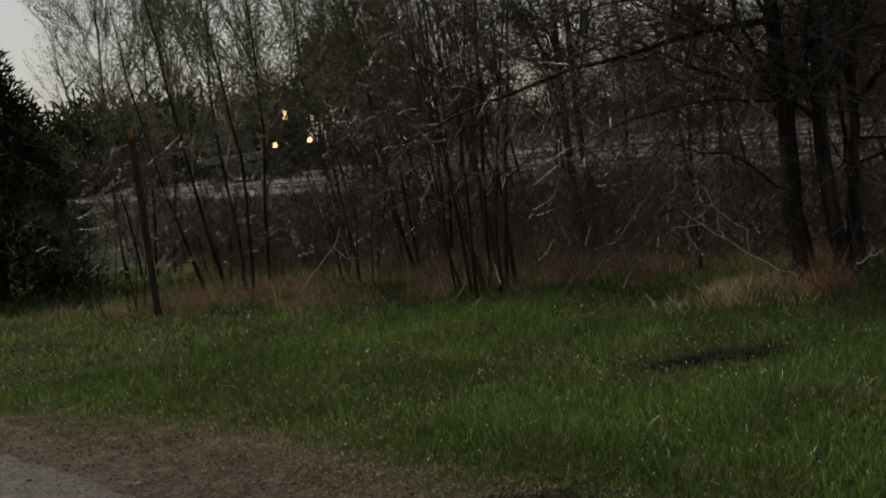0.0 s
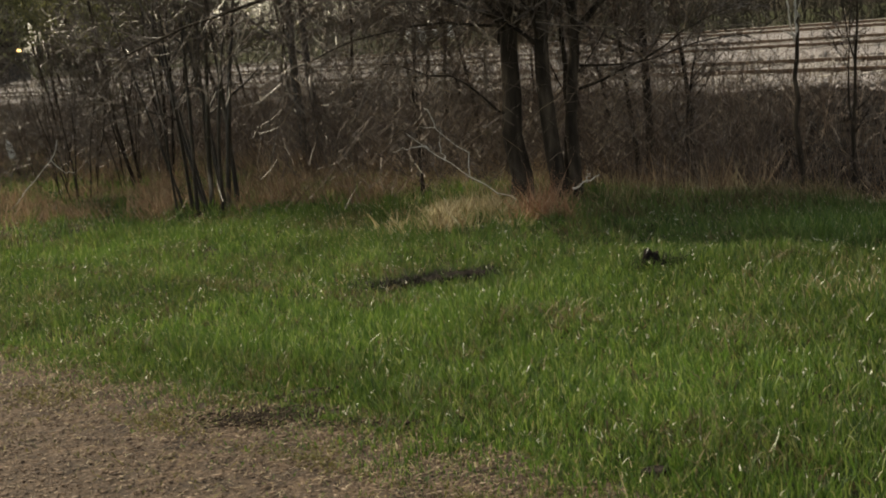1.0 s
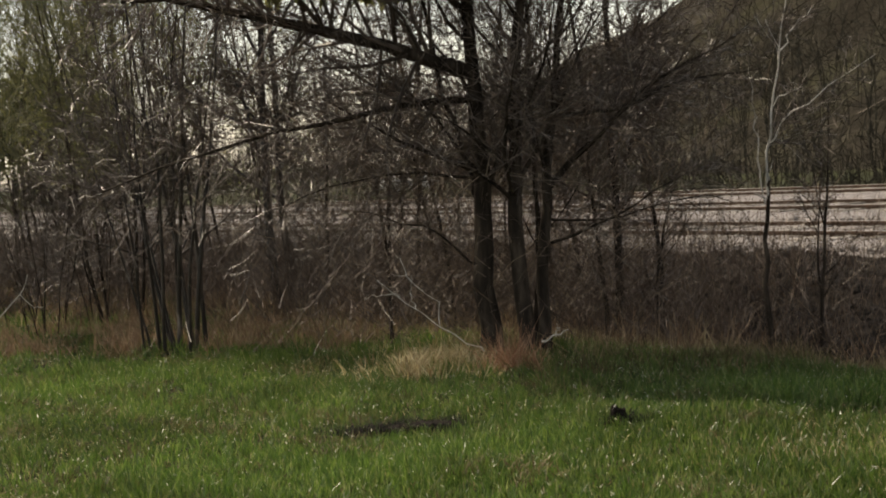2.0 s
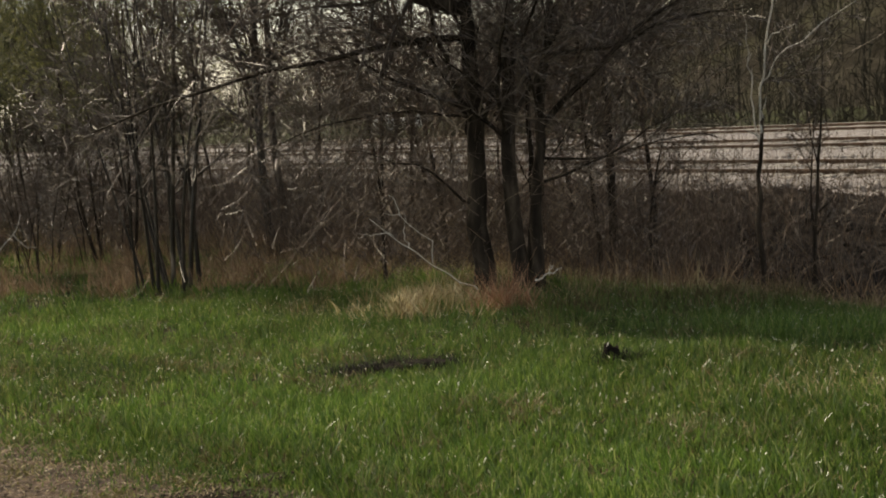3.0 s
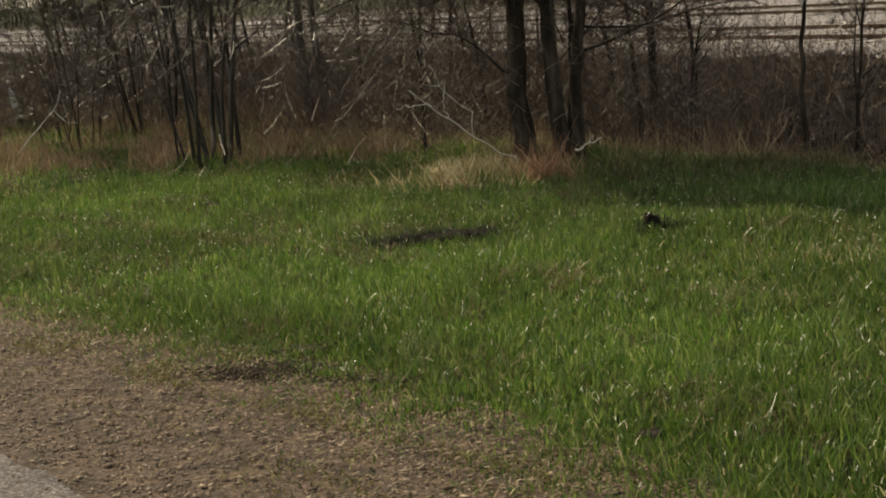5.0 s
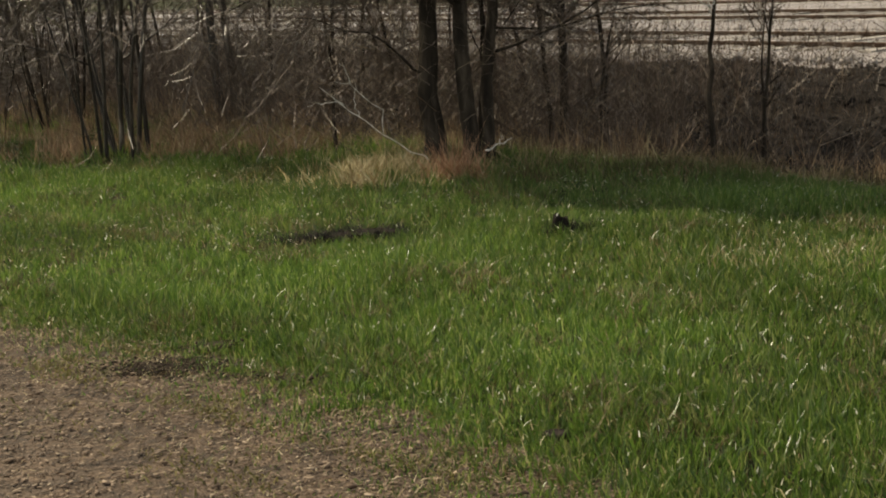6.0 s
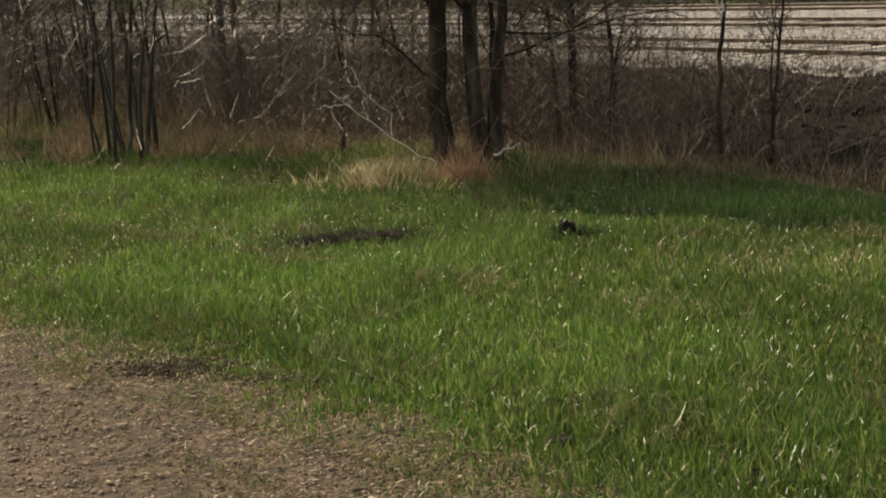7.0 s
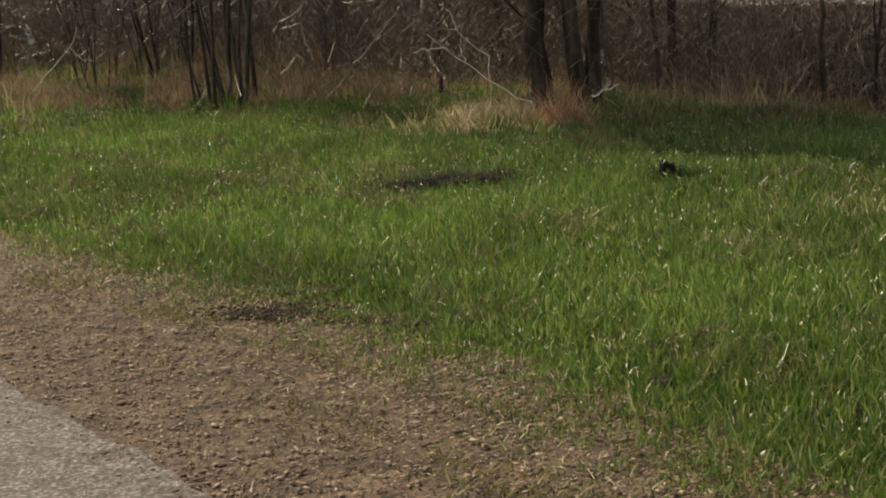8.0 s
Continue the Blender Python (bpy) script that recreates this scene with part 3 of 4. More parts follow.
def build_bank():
    # sheet over the slope whose dark colour carries the bank's shade
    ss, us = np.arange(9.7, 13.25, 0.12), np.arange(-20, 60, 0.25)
    face = grid_mesh("embankment", ss, us, lambda S, U, X, Y: ground_z(X, Y) - 0.03 + 0.035 * smooth(9.7, 10.3, S + 0.3 * wave(X, Y, 1, 1.5)) - 0.06 * smooth(12.9, 13.2, S), SHADED_BANK)
    tagged(new("embankment", face), "gravel slope of the railway embankment, its shade put into the dark colour", "embankment", kind="structure")


build_railway()
build_bank()

# ------------------------------------------------------------------ trees
def tubes(Pts, R, n):
    """Tubes round polylines: Pts (N, K, 3), R (N, K)."""
    N, K, _ = Pts.shape
    T = np.gradient(Pts, axis=1)
    T /= np.linalg.norm(T, axis=2, keepdims=True) + 1e-9
    ref = np.where(np.abs(T[:, :1, 2:3]) > 0.9, np.array([[[1.0, 0, 0]]]), np.array([[[0, 0, 1.0]]]))
    A = np.cross(T, np.broadcast_to(ref, T.shape))
    A /= np.linalg.norm(A, axis=2, keepdims=True) + 1e-9
    B = np.cross(T, A)
    a = np.arange(n) * 2 * np.pi / n
    V = Pts[:, :, None] + R[:, :, None, None] * (np.cos(a)[:, None] * A[:, :, None] + np.sin(a)[:, None] * B[:, :, None])
    base = (np.arange(N)[:, None, None] * K + np.arange(K - 1)[None, :, None]) * n
    j, j2 = np.arange(n)[None, None], (np.arange(n)[None, None] + 1) % n
    F = np.stack([base + j, base + j2, base + n + j2, base + n + j], -1).reshape(-1, 4)
    return V.reshape(-1, 3), F


def ribbons(Pts, R, rg):
    """Flat narrow strips along polylines, for the finest twigs."""
    N, K, _ = Pts.shape
    T = Pts[:, -1] - Pts[:, 0]
    side = np.cross(T, rg.normal(0, 1, (N, 3)))
    side /= np.linalg.norm(side, axis=1, keepdims=True) + 1e-9
    off = side[:, None] * np.minimum(R * 1.25, 0.1 if R.min() > 0.05 else 0.012 if R.min() > 0.01 else 0.0034)[:, :, None]
    V = np.stack([Pts - off, Pts + off], 2)
    b = (np.arange(N)[:, None] * K + np.arange(K - 1)[None]) * 2
    F = np.stack([b, b + 1, b + 3, b + 2], -1).reshape(-1, 4)
    return V.reshape(-1, 3), F


def stems(rg, starts, dirs, lengths, r0, K, wiggle, up=0.0, taper=0.85, rmin=0.0015):
    """Crooked polylines from starts along dirs; up bends them to the sky."""
    N = len(starts)
    d = dirs / (np.linalg.norm(dirs, axis=1, keepdims=True) + 1e-9)
    pts = [starts]
    for k in range(K - 1):
        d = d + rg.normal(0, wiggle, (N, 3)) + np.array([0, 0, up])
        d /= np.linalg.norm(d, axis=1, keepdims=True) + 1e-9
        pts.append(pts[-1] + d * (lengths / (K - 1))[:, None])
    R = np.maximum(r0[:, None] * (1 - taper * np.linspace(0, 1, K)[None] ** 1.1), rmin)
    return np.stack(pts, 1), R


def offshoots(rg, Pts, R, count, lo, hi, angle, ratio, thick, K, wiggle, up=0.0, rmin=0.0015):
    """count branches in all, from places along the polylines."""
    N, Kp, _ = Pts.shape
    L = np.linalg.norm(np.diff(Pts, axis=1), axis=2).sum(1)
    i = rg.choice(N, count, p=L / L.sum())
    t = rg.uniform(lo, hi, count) * (Kp - 1)
    k = np.minimum(t.astype(int), Kp - 2)
    fr = (t - k)[:, None]
    start = Pts[i, k] * (1 - fr) + Pts[i, k + 1] * fr
    r = R[i, k] * (1 - fr[:, 0]) + R[i, k + 1] * fr[:, 0]
    tang = Pts[i, k + 1] - Pts[i, k]
    tang /= np.linalg.norm(tang, axis=1, keepdims=True) + 1e-9
    rnd = rg.normal(0, 1, (count, 3))
    perp = rnd - (rnd * tang).sum(1, keepdims=True) * tang
    perp /= np.linalg.norm(perp, axis=1, keepdims=True) + 1e-9
    an = np.radians(rg.normal(angle, 14, count))[:, None]
    d = tang * np.cos(an) + perp * np.sin(an)
    length = L[i] * ratio * rg.uniform(0.5, 1.3, count) * (1.15 - 0.6 * t / (Kp - 1))
    return stems(rg, start, d, length, np.maximum(r * thick, rmin), K, wiggle, up, rmin=rmin)


def spread(lines, K):
    """Polylines of any length, evenly divided into K points."""
    out = []
    for line in lines:
        a = np.array(line, float)
        k = np.linspace(0, len(a) - 1, K)
        out.append(np.stack([np.interp(k, np.arange(len(a)), a[:, i]) for i in range(3)], 1))
    return np.stack(out)


def tree(name, seed, trunks, limbs, boughs, twigs, label, bark=BARK, lines=(), limb_lines=(), own_limbs=False, twig=TWIG, buds=0, limb_lo=0.25, limb_angle=50, limb_ratio=0.4,
         up=0.05, bud_mat=BUD, bud_size=0.02, rmin=0.003, twig_ratio=0.45, wiggle=0.05, limb_thick=0.55, bud_low=-1.0, bud_left=-99.0, bough_angle=46, bough_thick=0.6, twig_angle=48, twig_wiggle=0.28, bough_wiggle=0.16):
    """trunks: rows of (x, y, lean x, lean y, length, radius) round the foot. Returns the thing, standing at the origin."""
    rg = np.random.RandomState(seed)
    root = tagged(new(name), label, "tree" if "shrub" not in name else "shrub")
    if lines:
        n = len(lines)
        P0 = spread([l[1] for l in lines], 14)
        R0 = np.array([l[0] for l in lines])[:, None] * (1 - 0.72 * np.linspace(0, 1, 14)[None])
        P0[:, 1:] += rg.normal(0, 0.012, P0[:, 1:].shape)
    else:
        tr = np.array(trunks, float)
        n = len(tr)
        d = np.stack([tr[:, 2], tr[:, 3], np.ones(n)], 1)
        P0, R0 = stems(rg, np.stack([tr[:, 0], tr[:, 1], np.full(n, -0.12)], 1), d, tr[:, 4], tr[:, 5], 14, wiggle, 0.02, 0.8)
    R0[:, 0] *= 1.2
    for i in range(n):
        v, f = tubes(P0[i:i + 1], R0[i:i + 1], 9 if R0[i, 0] > 0.03 else 5)
        own = lines[i][2] if lines and len(lines[i]) > 2 else bark
        part("trunk", mesh_of("trunk", v, f, own, True), own, root)
    P1, R1 = offshoots(rg, P0, R0, limbs, limb_lo, 0.97, limb_angle, limb_ratio, limb_thick, 9 if own_limbs else 6, 0.10, up, rmin)
    if limb_lines:
        PL = spread([l[1] for l in limb_lines], 9)
        PL[:, 1:] += rg.normal(0, 0.018, PL[:, 1:].shape)
        RL = np.array([l[0] for l in limb_lines])[:, None] * (1 - 0.75 * np.linspace(0, 1, 9)[None])
        P1, R1 = np.concatenate([PL, P1]), np.concatenate([RL, R1])
    vs, fs, o = [], [], 0
    if own_limbs:
        for i in range(len(P1)):
            v, f = tubes(P1[i:i + 1], R1[i:i + 1], 5)
            part("limb", mesh_of("limb", v, f, bark, True), bark, root)
    else:
        v, f = tubes(P1, R1, 4)
        vs.append(v), fs.append(f)
        o = len(v)
    P2, R2 = offshoots(rg, P1, R1, boughs, 0.12, 1.0, bough_angle, 0.45, bough_thick, 4, bough_wiggle, up, rmin)
    P3, R3 = offshoots(rg, P2, R2, twigs, 0.1, 1.0, twig_angle, twig_ratio, 0.65, 3, twig_wiggle, up, rmin * 0.75)
    for v, f in (tubes(P2, R2, 3) if own_limbs else ribbons(P2, R2, rg), ribbons(P3, R3, rg)):
        vs.append(v), fs.append(f + o)
        o += len(v)
    tagged(part("crown", mesh_of("crown", np.concatenate(vs), np.concatenate(fs), twig, True), twig, root), kind="stuff")
    if buds:
        i, k = rg.randint(0, len(P3), buds), rg.randint(1, 3, buds)
        high = (P3[i, k, 2] > bud_low) & (P3[i, k, 0] > bud_left)
        i, k = i[high], k[high]
        buds = len(i)
        c = P3[i, k] + rg.normal(0, 0.012, (buds, 3))
        a, b = rg.normal(0, 1, (buds, 3)), rg.normal(0, 1, (buds, 3))
        a /= np.linalg.norm(a, axis=1, keepdims=True)
        b -= (a * b).sum(1, keepdims=True) * a
        b /= np.linalg.norm(b, axis=1, keepdims=True)
        z = bud_size * rg.uniform(0.5, 1.4, (buds, 1))
        V = np.stack([c - a * z, c + b * z * 0.45, c + a * z, c - b * z * 0.45], 1).reshape(-1, 3)
        tagged(part("foliage", mesh_of("foliage", V, np.arange(buds * 4).reshape(-1, 4), bud_mat), bud_mat, root, "yellow-green spring buds; over the big tree, unseen leaves added to cast shade"), kind="stuff")
    return root


def stand(ob, x, y, turn=0.0, size=1.0, dz=0.0):
    ob.matrix_basis = pose(x, y, float(ground_z(x, y)) + dz, 0, 0, turn) @ Matrix.Diagonal((size, size, size, 1))
    return ob


def again(ob, x, y, turn, size=1.0):
    c = copy_thing(ob, pose(x, y, float(ground_z(x, y)), 0, 0, turn))
    c.scale = (size, size, size)
    return c


# the big tree of several trunks and its neighbours, along the brush line
def shade_limbs():
    """Unseen limbs added to carry shade-casting leaves: a spiral round the thickest trunk from 3 m up."""
    out = []
    for k in range(34):
        a, z = 2.4 * k, 3.15 + 1.9 * k / 33
        x1, y1 = -0.4 + 1.25 * math.cos(a), -0.05 + 1.15 * math.sin(a)
        out.append((0.034, [(-0.07, 0.04, z), (x1 * 0.5, y1 * 0.55, z + 0.14), (x1, y1, z + 0.42)]))
    return out


BIG_TRUNKS = ((0.098, [(-0.08, 0, -0.1), (-0.07, 0, 0.63), (-0.04, 0, 1.35), (-0.04, 0, 2.07), (-0.06, 0, 2.8), (-0.1, 0.1, 4.2), (0.0, 0.1, 7)]),
              (0.08, [(0.23, -0.1, -0.1), (0.22, -0.1, 0.61), (0.23, -0.1, 1.57), (0.33, -0.08, 2.5), (0.45, 0, 3.4), (0.6, 0, 6.5)]),
              (0.058, [(0.38, -0.05, -0.1), (0.44, -0.05, 0.83), (0.52, 0, 1.54), (0.64, 0.05, 2.25), (0.8, 0.1, 3.2), (1.0, 0.2, 5)]),
              (0.034, [(-0.06, 0.02, 1.2), (-0.14, 0.1, 1.6), (-0.34, 0.2, 2.3), (-0.6, 0.3, 5)]),
              (0.032, [(0.34, 0.2, -0.1), (0.42, 0.25, 1.2), (0.5, 0.3, 4)]))
LEFT_LIMBS = [(0.07, [(-0.05, 0, 2.40), (-0.76, -0.1, 2.66), (-1.6, -0.2, 2.92), (-2.24, -0.3, 3.10), (-2.9, -0.4, 3.18)]),
              (0.034, [(-0.04, 0, 2.16), (-0.46, -0.1, 2.18), (-1.05, -0.2, 2.10), (-1.68, -0.3, 1.99), (-2.34, -0.35, 1.92), (-3.2, -0.4, 1.61)]),
              (0.013, [(-0.07, 0, 0.73), (-0.6, -0.2, 1.15), (-1.16, -0.3, 1.3)]),
              (0.014, [(-0.07, 0, 1.5), (-0.7, -0.2, 1.6), (-1.4, -0.3, 1.5), (-1.9, -0.3, 1.35)]),
              (0.03, [(-0.06, 0, 2.9), (-0.9, 0.2, 3.5), (-1.8, 0.3, 4.2)])]
RIGHT_LIMBS = [(0.03, [(0.5, 0, 1.35), (1.09, -0.1, 1.9), (1.58, -0.15, 2.26), (2.2, -0.2, 2.54)]),
               (0.022, [(0.62, 0, 1.97), (1.24, -0.1, 2.01), (1.81, -0.2, 2.24), (2.32, -0.3, 2.22)]),
               (0.014, [(0.5, 0, 0.9), (0.95, -0.2, 1.05), (1.5, -0.3, 1.35), (1.9, -0.3, 1.5)]),
               (0.013, [(0.5, 0, 1.1), (1.0, 0.1, 1.0), (1.6, 0.1, 1.2), (2.1, 0.1, 1.15)])]
# buds above 3.2 m are an unseen leaf mass added to shadow the grass
stand(tree("bare_tree", 11, [], 44, 1900, 20000, "large bare dark-barked tree with several trunks", own_limbs=True, limb_lo=0.32, limb_angle=52, limb_ratio=0.26, rmin=0.0026, limb_thick=0.36,
           twig_ratio=0.34, bough_angle=58, buds=170000, bud_size=0.13, bud_low=3.2, bud_left=-1.75, bough_thick=0.4, lines=BIG_TRUNKS, limb_lines=LEFT_LIMBS + RIGHT_LIMBS + shade_limbs()), 0.55, 14.4)
stand(tree("shrub_clump", 12, [(0.34 * math.cos(k * 2.4) * (k / 11) ** 0.6, 0.3 * math.sin(k * 2.4) * (k / 11) ** 0.6, -0.02 + 0.13 * math.cos(k * 2.4 + 1), 0.1 * math.sin(k * 2.4), 3.6 + 0.3 * (k % 4), 0.015 + 0.006 * (k % 3)) for k in range(13)],
           60, 480, 5000, "clump of thin grey upright stems with fine bare twigs", bark=BARK_GREY, own_limbs=True, limb_lo=0.22, limb_ratio=0.34, limb_angle=40, wiggle=0.03), -2.55, 16.9)
stand(tree("bare_tree", 13, [(0, 0, -0.06, 0.0, 7.5, 0.055), (0.12, 0.1, -0.02, 0.05, 7, 0.05)], 36, 460, 8000, "slender pair of leaning bare trunks", bark=BARK_GREY, own_limbs=True, limb_angle=50, limb_lo=0.2, limb_ratio=0.25), -1.76, 19.8)
tree("young_birch", 14, [], 8, 60, 320, "slim young birch with a whitish upper stem", bark=BARK_PALE, own_limbs=True, limb_lo=0.3, limb_angle=42, limb_ratio=0.2,
     lines=((0.028, [(2.90, 14.6, -0.35), (2.90, 14.6, 0.3), (2.93, 14.6, 0.8), (2.97, 14.6, 1.16), (2.985, 14.6, 1.3), (2.99, 14.6, 1.36)], BARK),
            (0.0115, [(2.97, 14.6, 1.1), (2.97, 14.6, 1.44), (3.06, 14.58, 1.87), (3.14, 14.57, 2.35), (3.23, 14.55, 2.82), (3.35, 14.5, 3.6)]),
            (0.008, [(2.95, 14.62, 1.05), (2.90, 14.64, 1.4), (2.92, 14.66, 1.8), (2.9, 14.7, 2.3)])),
     limb_lines=((0.009, [(2.98, 14.6, 1.5), (3.03, 14.59, 1.6), (3.17, 14.56, 1.79), (3.31, 14.53, 1.89), (3.6, 14.46, 2.06), (3.92, 14.37, 2.29)]),
                 (0.008, [(3.13, 14.57, 2.3), (3.25, 14.55, 2.55), (3.42, 14.5, 2.7)]), (0.006, [(3.06, 14.58, 1.9), (3.2, 14.56, 2.02), (3.3, 14.55, 2.06), (3.34, 14.55, 1.98)])))
stand(tree("bare_sapling", 15, [(0, 0, 0.10, 0.0, 2.4, 0.022), (0.05, 0.1, 0.04, 0.0, 1.9, 0.014)], 10, 70, 360, "slim bare sapling beside a birch", own_limbs=True, limb_angle=45, limb_ratio=0.22), 3.42, 14.95)
stand(tree("bare_sapling", 18, [(0, 0, 0.05, 0.0, 2.0, 0.02)], 14, 90, 500, "short bare sapling at the embankment", own_limbs=True, limb_angle=55, limb_ratio=0.3, limb_lo=0.15), 2.12, 16.1)
stand(tree("bare_tree", 16, [(0, 0, 0.03, 0.02, 5.5, 0.05)], 30, 400, 6500, "bare tree with a thin straight trunk", own_limbs=True, limb_angle=55, limb_lo=0.18, limb_ratio=0.24), 1.85, 16.8)
willow = stand(tree("budding_tree", 17, [(0, 0, -0.12, 0.05, 5.6, 0.026), (0.4, -0.3, 0.06, 0.0, 6.0, 0.025), (-0.25, 0.1, -0.30, 0.0, 5.0, 0.022), (0.1, 0.4, 0.02, 0.1, 6.0, 0.025), (0.5, 0.1, 0.2, 0.05, 5.4, 0.022)],
                    80, 680, 5800, "tree with upright fanning branches and yellow-green buds", twig=TWIG_GREEN, buds=11000, bud_size=0.02, own_limbs=False, limb_angle=27, limb_lo=0.2, limb_ratio=0.42, up=0.03,
                    bough_angle=26, bough_wiggle=0.07, twig_angle=26, twig_wiggle=0.1, twig_ratio=0.55, limb_thick=0.5), -6.4, 20.5)
again(willow, -3.6, 20.6, 130, 0.95)
again(willow, -5.4, 25.5, 200, 1.05)
again(willow, -9.4, 26.5, 250, 1.0)
again(willow, -3.3, 28.0, 40, 1.1)
# thicket between the brush line and the embankment
thick = [tree("thicket_shrub", 30 + k, [(0.5 * math.cos(j * 2.4 + k) * j / 6, 0.5 * math.sin(j * 2.4 + k) * j / 6, 0.22 * math.cos(j * 2.4 + k), 0.22 * math.sin(j * 2.4 + k), 2.0 + 0.3 * ((j + k) % 4), 0.010) for j in range(6)],
              34, 170, 1450, "tangled bare grey-brown undergrowth shrub", limb_lo=0.1, limb_angle=48, limb_ratio=0.42, rmin=0.003, twig_ratio=0.6) for k in range(3)]
rt = np.random.RandomState(5)
spots = [(s + rt.uniform(-0.5, 0.5), u + rt.uniform(-0.8, 0.8)) for u in np.arange(6.5, 36, 1.9) for s in ((9.0, 11.0) if u < 16 else (7.6, 10.4))]
spots += [(s + rt.uniform(-0.4, 0.4), u + rt.uniform(-0.8, 0.8)) for u in np.arange(22, 38, 2.4) for s in (2.4, 4.6)]
spots = [(s, u) for s, u in spots if s < 8.2 or math.atan2(P(s, u).x, P(s, u).y) < radians(3.5)]
for k, (s, u) in enumerate(spots):
    p = P(s, u)
    a = math.degrees(math.atan2(p.x, p.y))
    size = rt.uniform(0.75, 1.1) if s < 6.2 and u > 21 else rt.uniform(0.4, 0.62) if u < 14.5 else rt.uniform(0.36, 0.66)
    if -12.5 <= a < -6.5:
        size = rt.uniform(0.6, 0.9)
    if -8.6 < a < -3.8:
        size = rt.uniform(0.38, 0.55)
    if -17 < a < -12.5:
        size = rt.uniform(0.42, 0.68)
    if k < 3:
        stand(thick[k], p.x, p.y, rt.uniform(0, 360), size)
    else:
        again(thick[k % 3], p.x, p.y, rt.uniform(0, 360), size)
for x, y in ((-4.5, 19.6), (-3.9, 20.2), (-4.9, 21.0)):
    again(thick[int(rt.randint(3))], x, y, rt.uniform(0, 360), rt.uniform(0.75, 0.95))
bush = [(1.6, 15.6), (0.9, 16.4), (2.3, 16.9), (0.2, 17.0), (1.3, 18.5), (-0.4, 16.0), (0.6, 17.6), (1.0, 19.2), (1.6, 18.0), (0.1, 18.8), (-0.4, 18.2)]
sapling = stand(tree("bare_sapling", 40, [(0, 0, 0.0, 0.03, 6.0, 0.026)], 22, 170, 1500, "tall thin bare sapling in the thicket", limb_angle=42, limb_lo=0.25, limb_ratio=0.28, rmin=0.003, twig_ratio=0.6), *P(9.5, 19).xy)
for x, y in bush:
    again(sapling, x, y, rt.uniform(0, 360), rt.uniform(0.75, 1.0))
for k in range(20):
    p = P(rt.uniform(7.3, 11.8), rt.uniform(15.5, 36))
    a = math.degrees(math.atan2(p.x, p.y))
    if not -16.5 < a < -13.2 and not -7.4 < a < -5.8:
        again(sapling, p.x, p.y, rt.uniform(0, 360), rt.uniform(0.6, 1.1))


def build_undergrowth():
    """Fine dead canes and twigs that fill the brush along the embankment, one mass."""
    rg = np.random.RandomState(77)
    n = 110000
    S, U = rg.uniform(4.5, 12.7, n), 5 + 31 * rg.uniform(0, 1, n) ** 1.2
    lo = 8.5 - 1.0 * smooth(10.5, 13, U) - 1.6 * smooth(15, 20, U) - 1.6 * smooth(21, 26, U)
    X, Y = TN.x * S + TD.x * U, TN.y * S + TD.y * U
    keep = in_wedge(X, Y, -27, 18) & (S > lo + 0.5 * wave(X, Y, 5, 1.4)) & (rg.uniform(0, 1, n) < (0.75 + 0.5 * wave(X, Y, 8, 0.9)) * (0.13 + 0.87 * smooth(11.0, 14.5, U)))
    X, Y = X[keep], Y[keep]
    n = len(X)
    tall = rg.uniform(0, 1, n) ** 2
    cross = rg.uniform(0, 1, n) < 0.55
    start = np.stack([X, Y, ground_z(X, Y) + np.where(cross, rg.uniform(0.05, 1.0, n) * (0.35 + 0.65 * smooth(-0.6, 0.8, wave(X, Y, 3, 0.8))) * (0.6 + 0.5 * smooth(11, 16, su(X, Y)[1]) + 0.2 * smooth(16, 21, su(X, Y)[1])), -0.05)], 1)
    az = rg.uniform(0, 6.283, n)
    tip = np.where(cross, rg.uniform(0.6, 2.2, n), np.abs(rg.normal(0, 0.3, n)))
    d = np.stack([np.cos(az) * tip, np.sin(az) * tip, np.ones(n)], 1)
    L = np.where(cross, rg.uniform(0.12, 0.5, n), 0.25 + 0.95 * tall * (0.3 + 0.7 * smooth(11, 14, su(X, Y)[1])))
    # a thicker tangle round the foot of the big tree
    m = 6000
    h = rg.uniform(0.1, 2.3, m)
    c = np.stack([rg.normal(0.5, 0.95, m), rg.normal(15.1, 0.45, m), h], 1)
    az = rg.uniform(0, 6.283, m)
    start, d = np.concatenate([start, c]), np.concatenate([d, np.stack([np.cos(az) * 1.3, np.sin(az) * 1.3, np.ones(m)], 1)])
    L = np.concatenate([L, rg.uniform(0.15, 0.6, m)])
    Pts, R = stems(rg, start, d, L, rg.uniform(0.0018, 0.004, n + m), 3, 0.2, rmin=0.0012)
    v, f = ribbons(Pts, R, rg)
    tagged(new("undergrowth", mesh_of("undergrowth", v, f, CANE)), "dense brown tangle of dead canes and twigs", "brush", kind="stuff")


build_undergrowth()


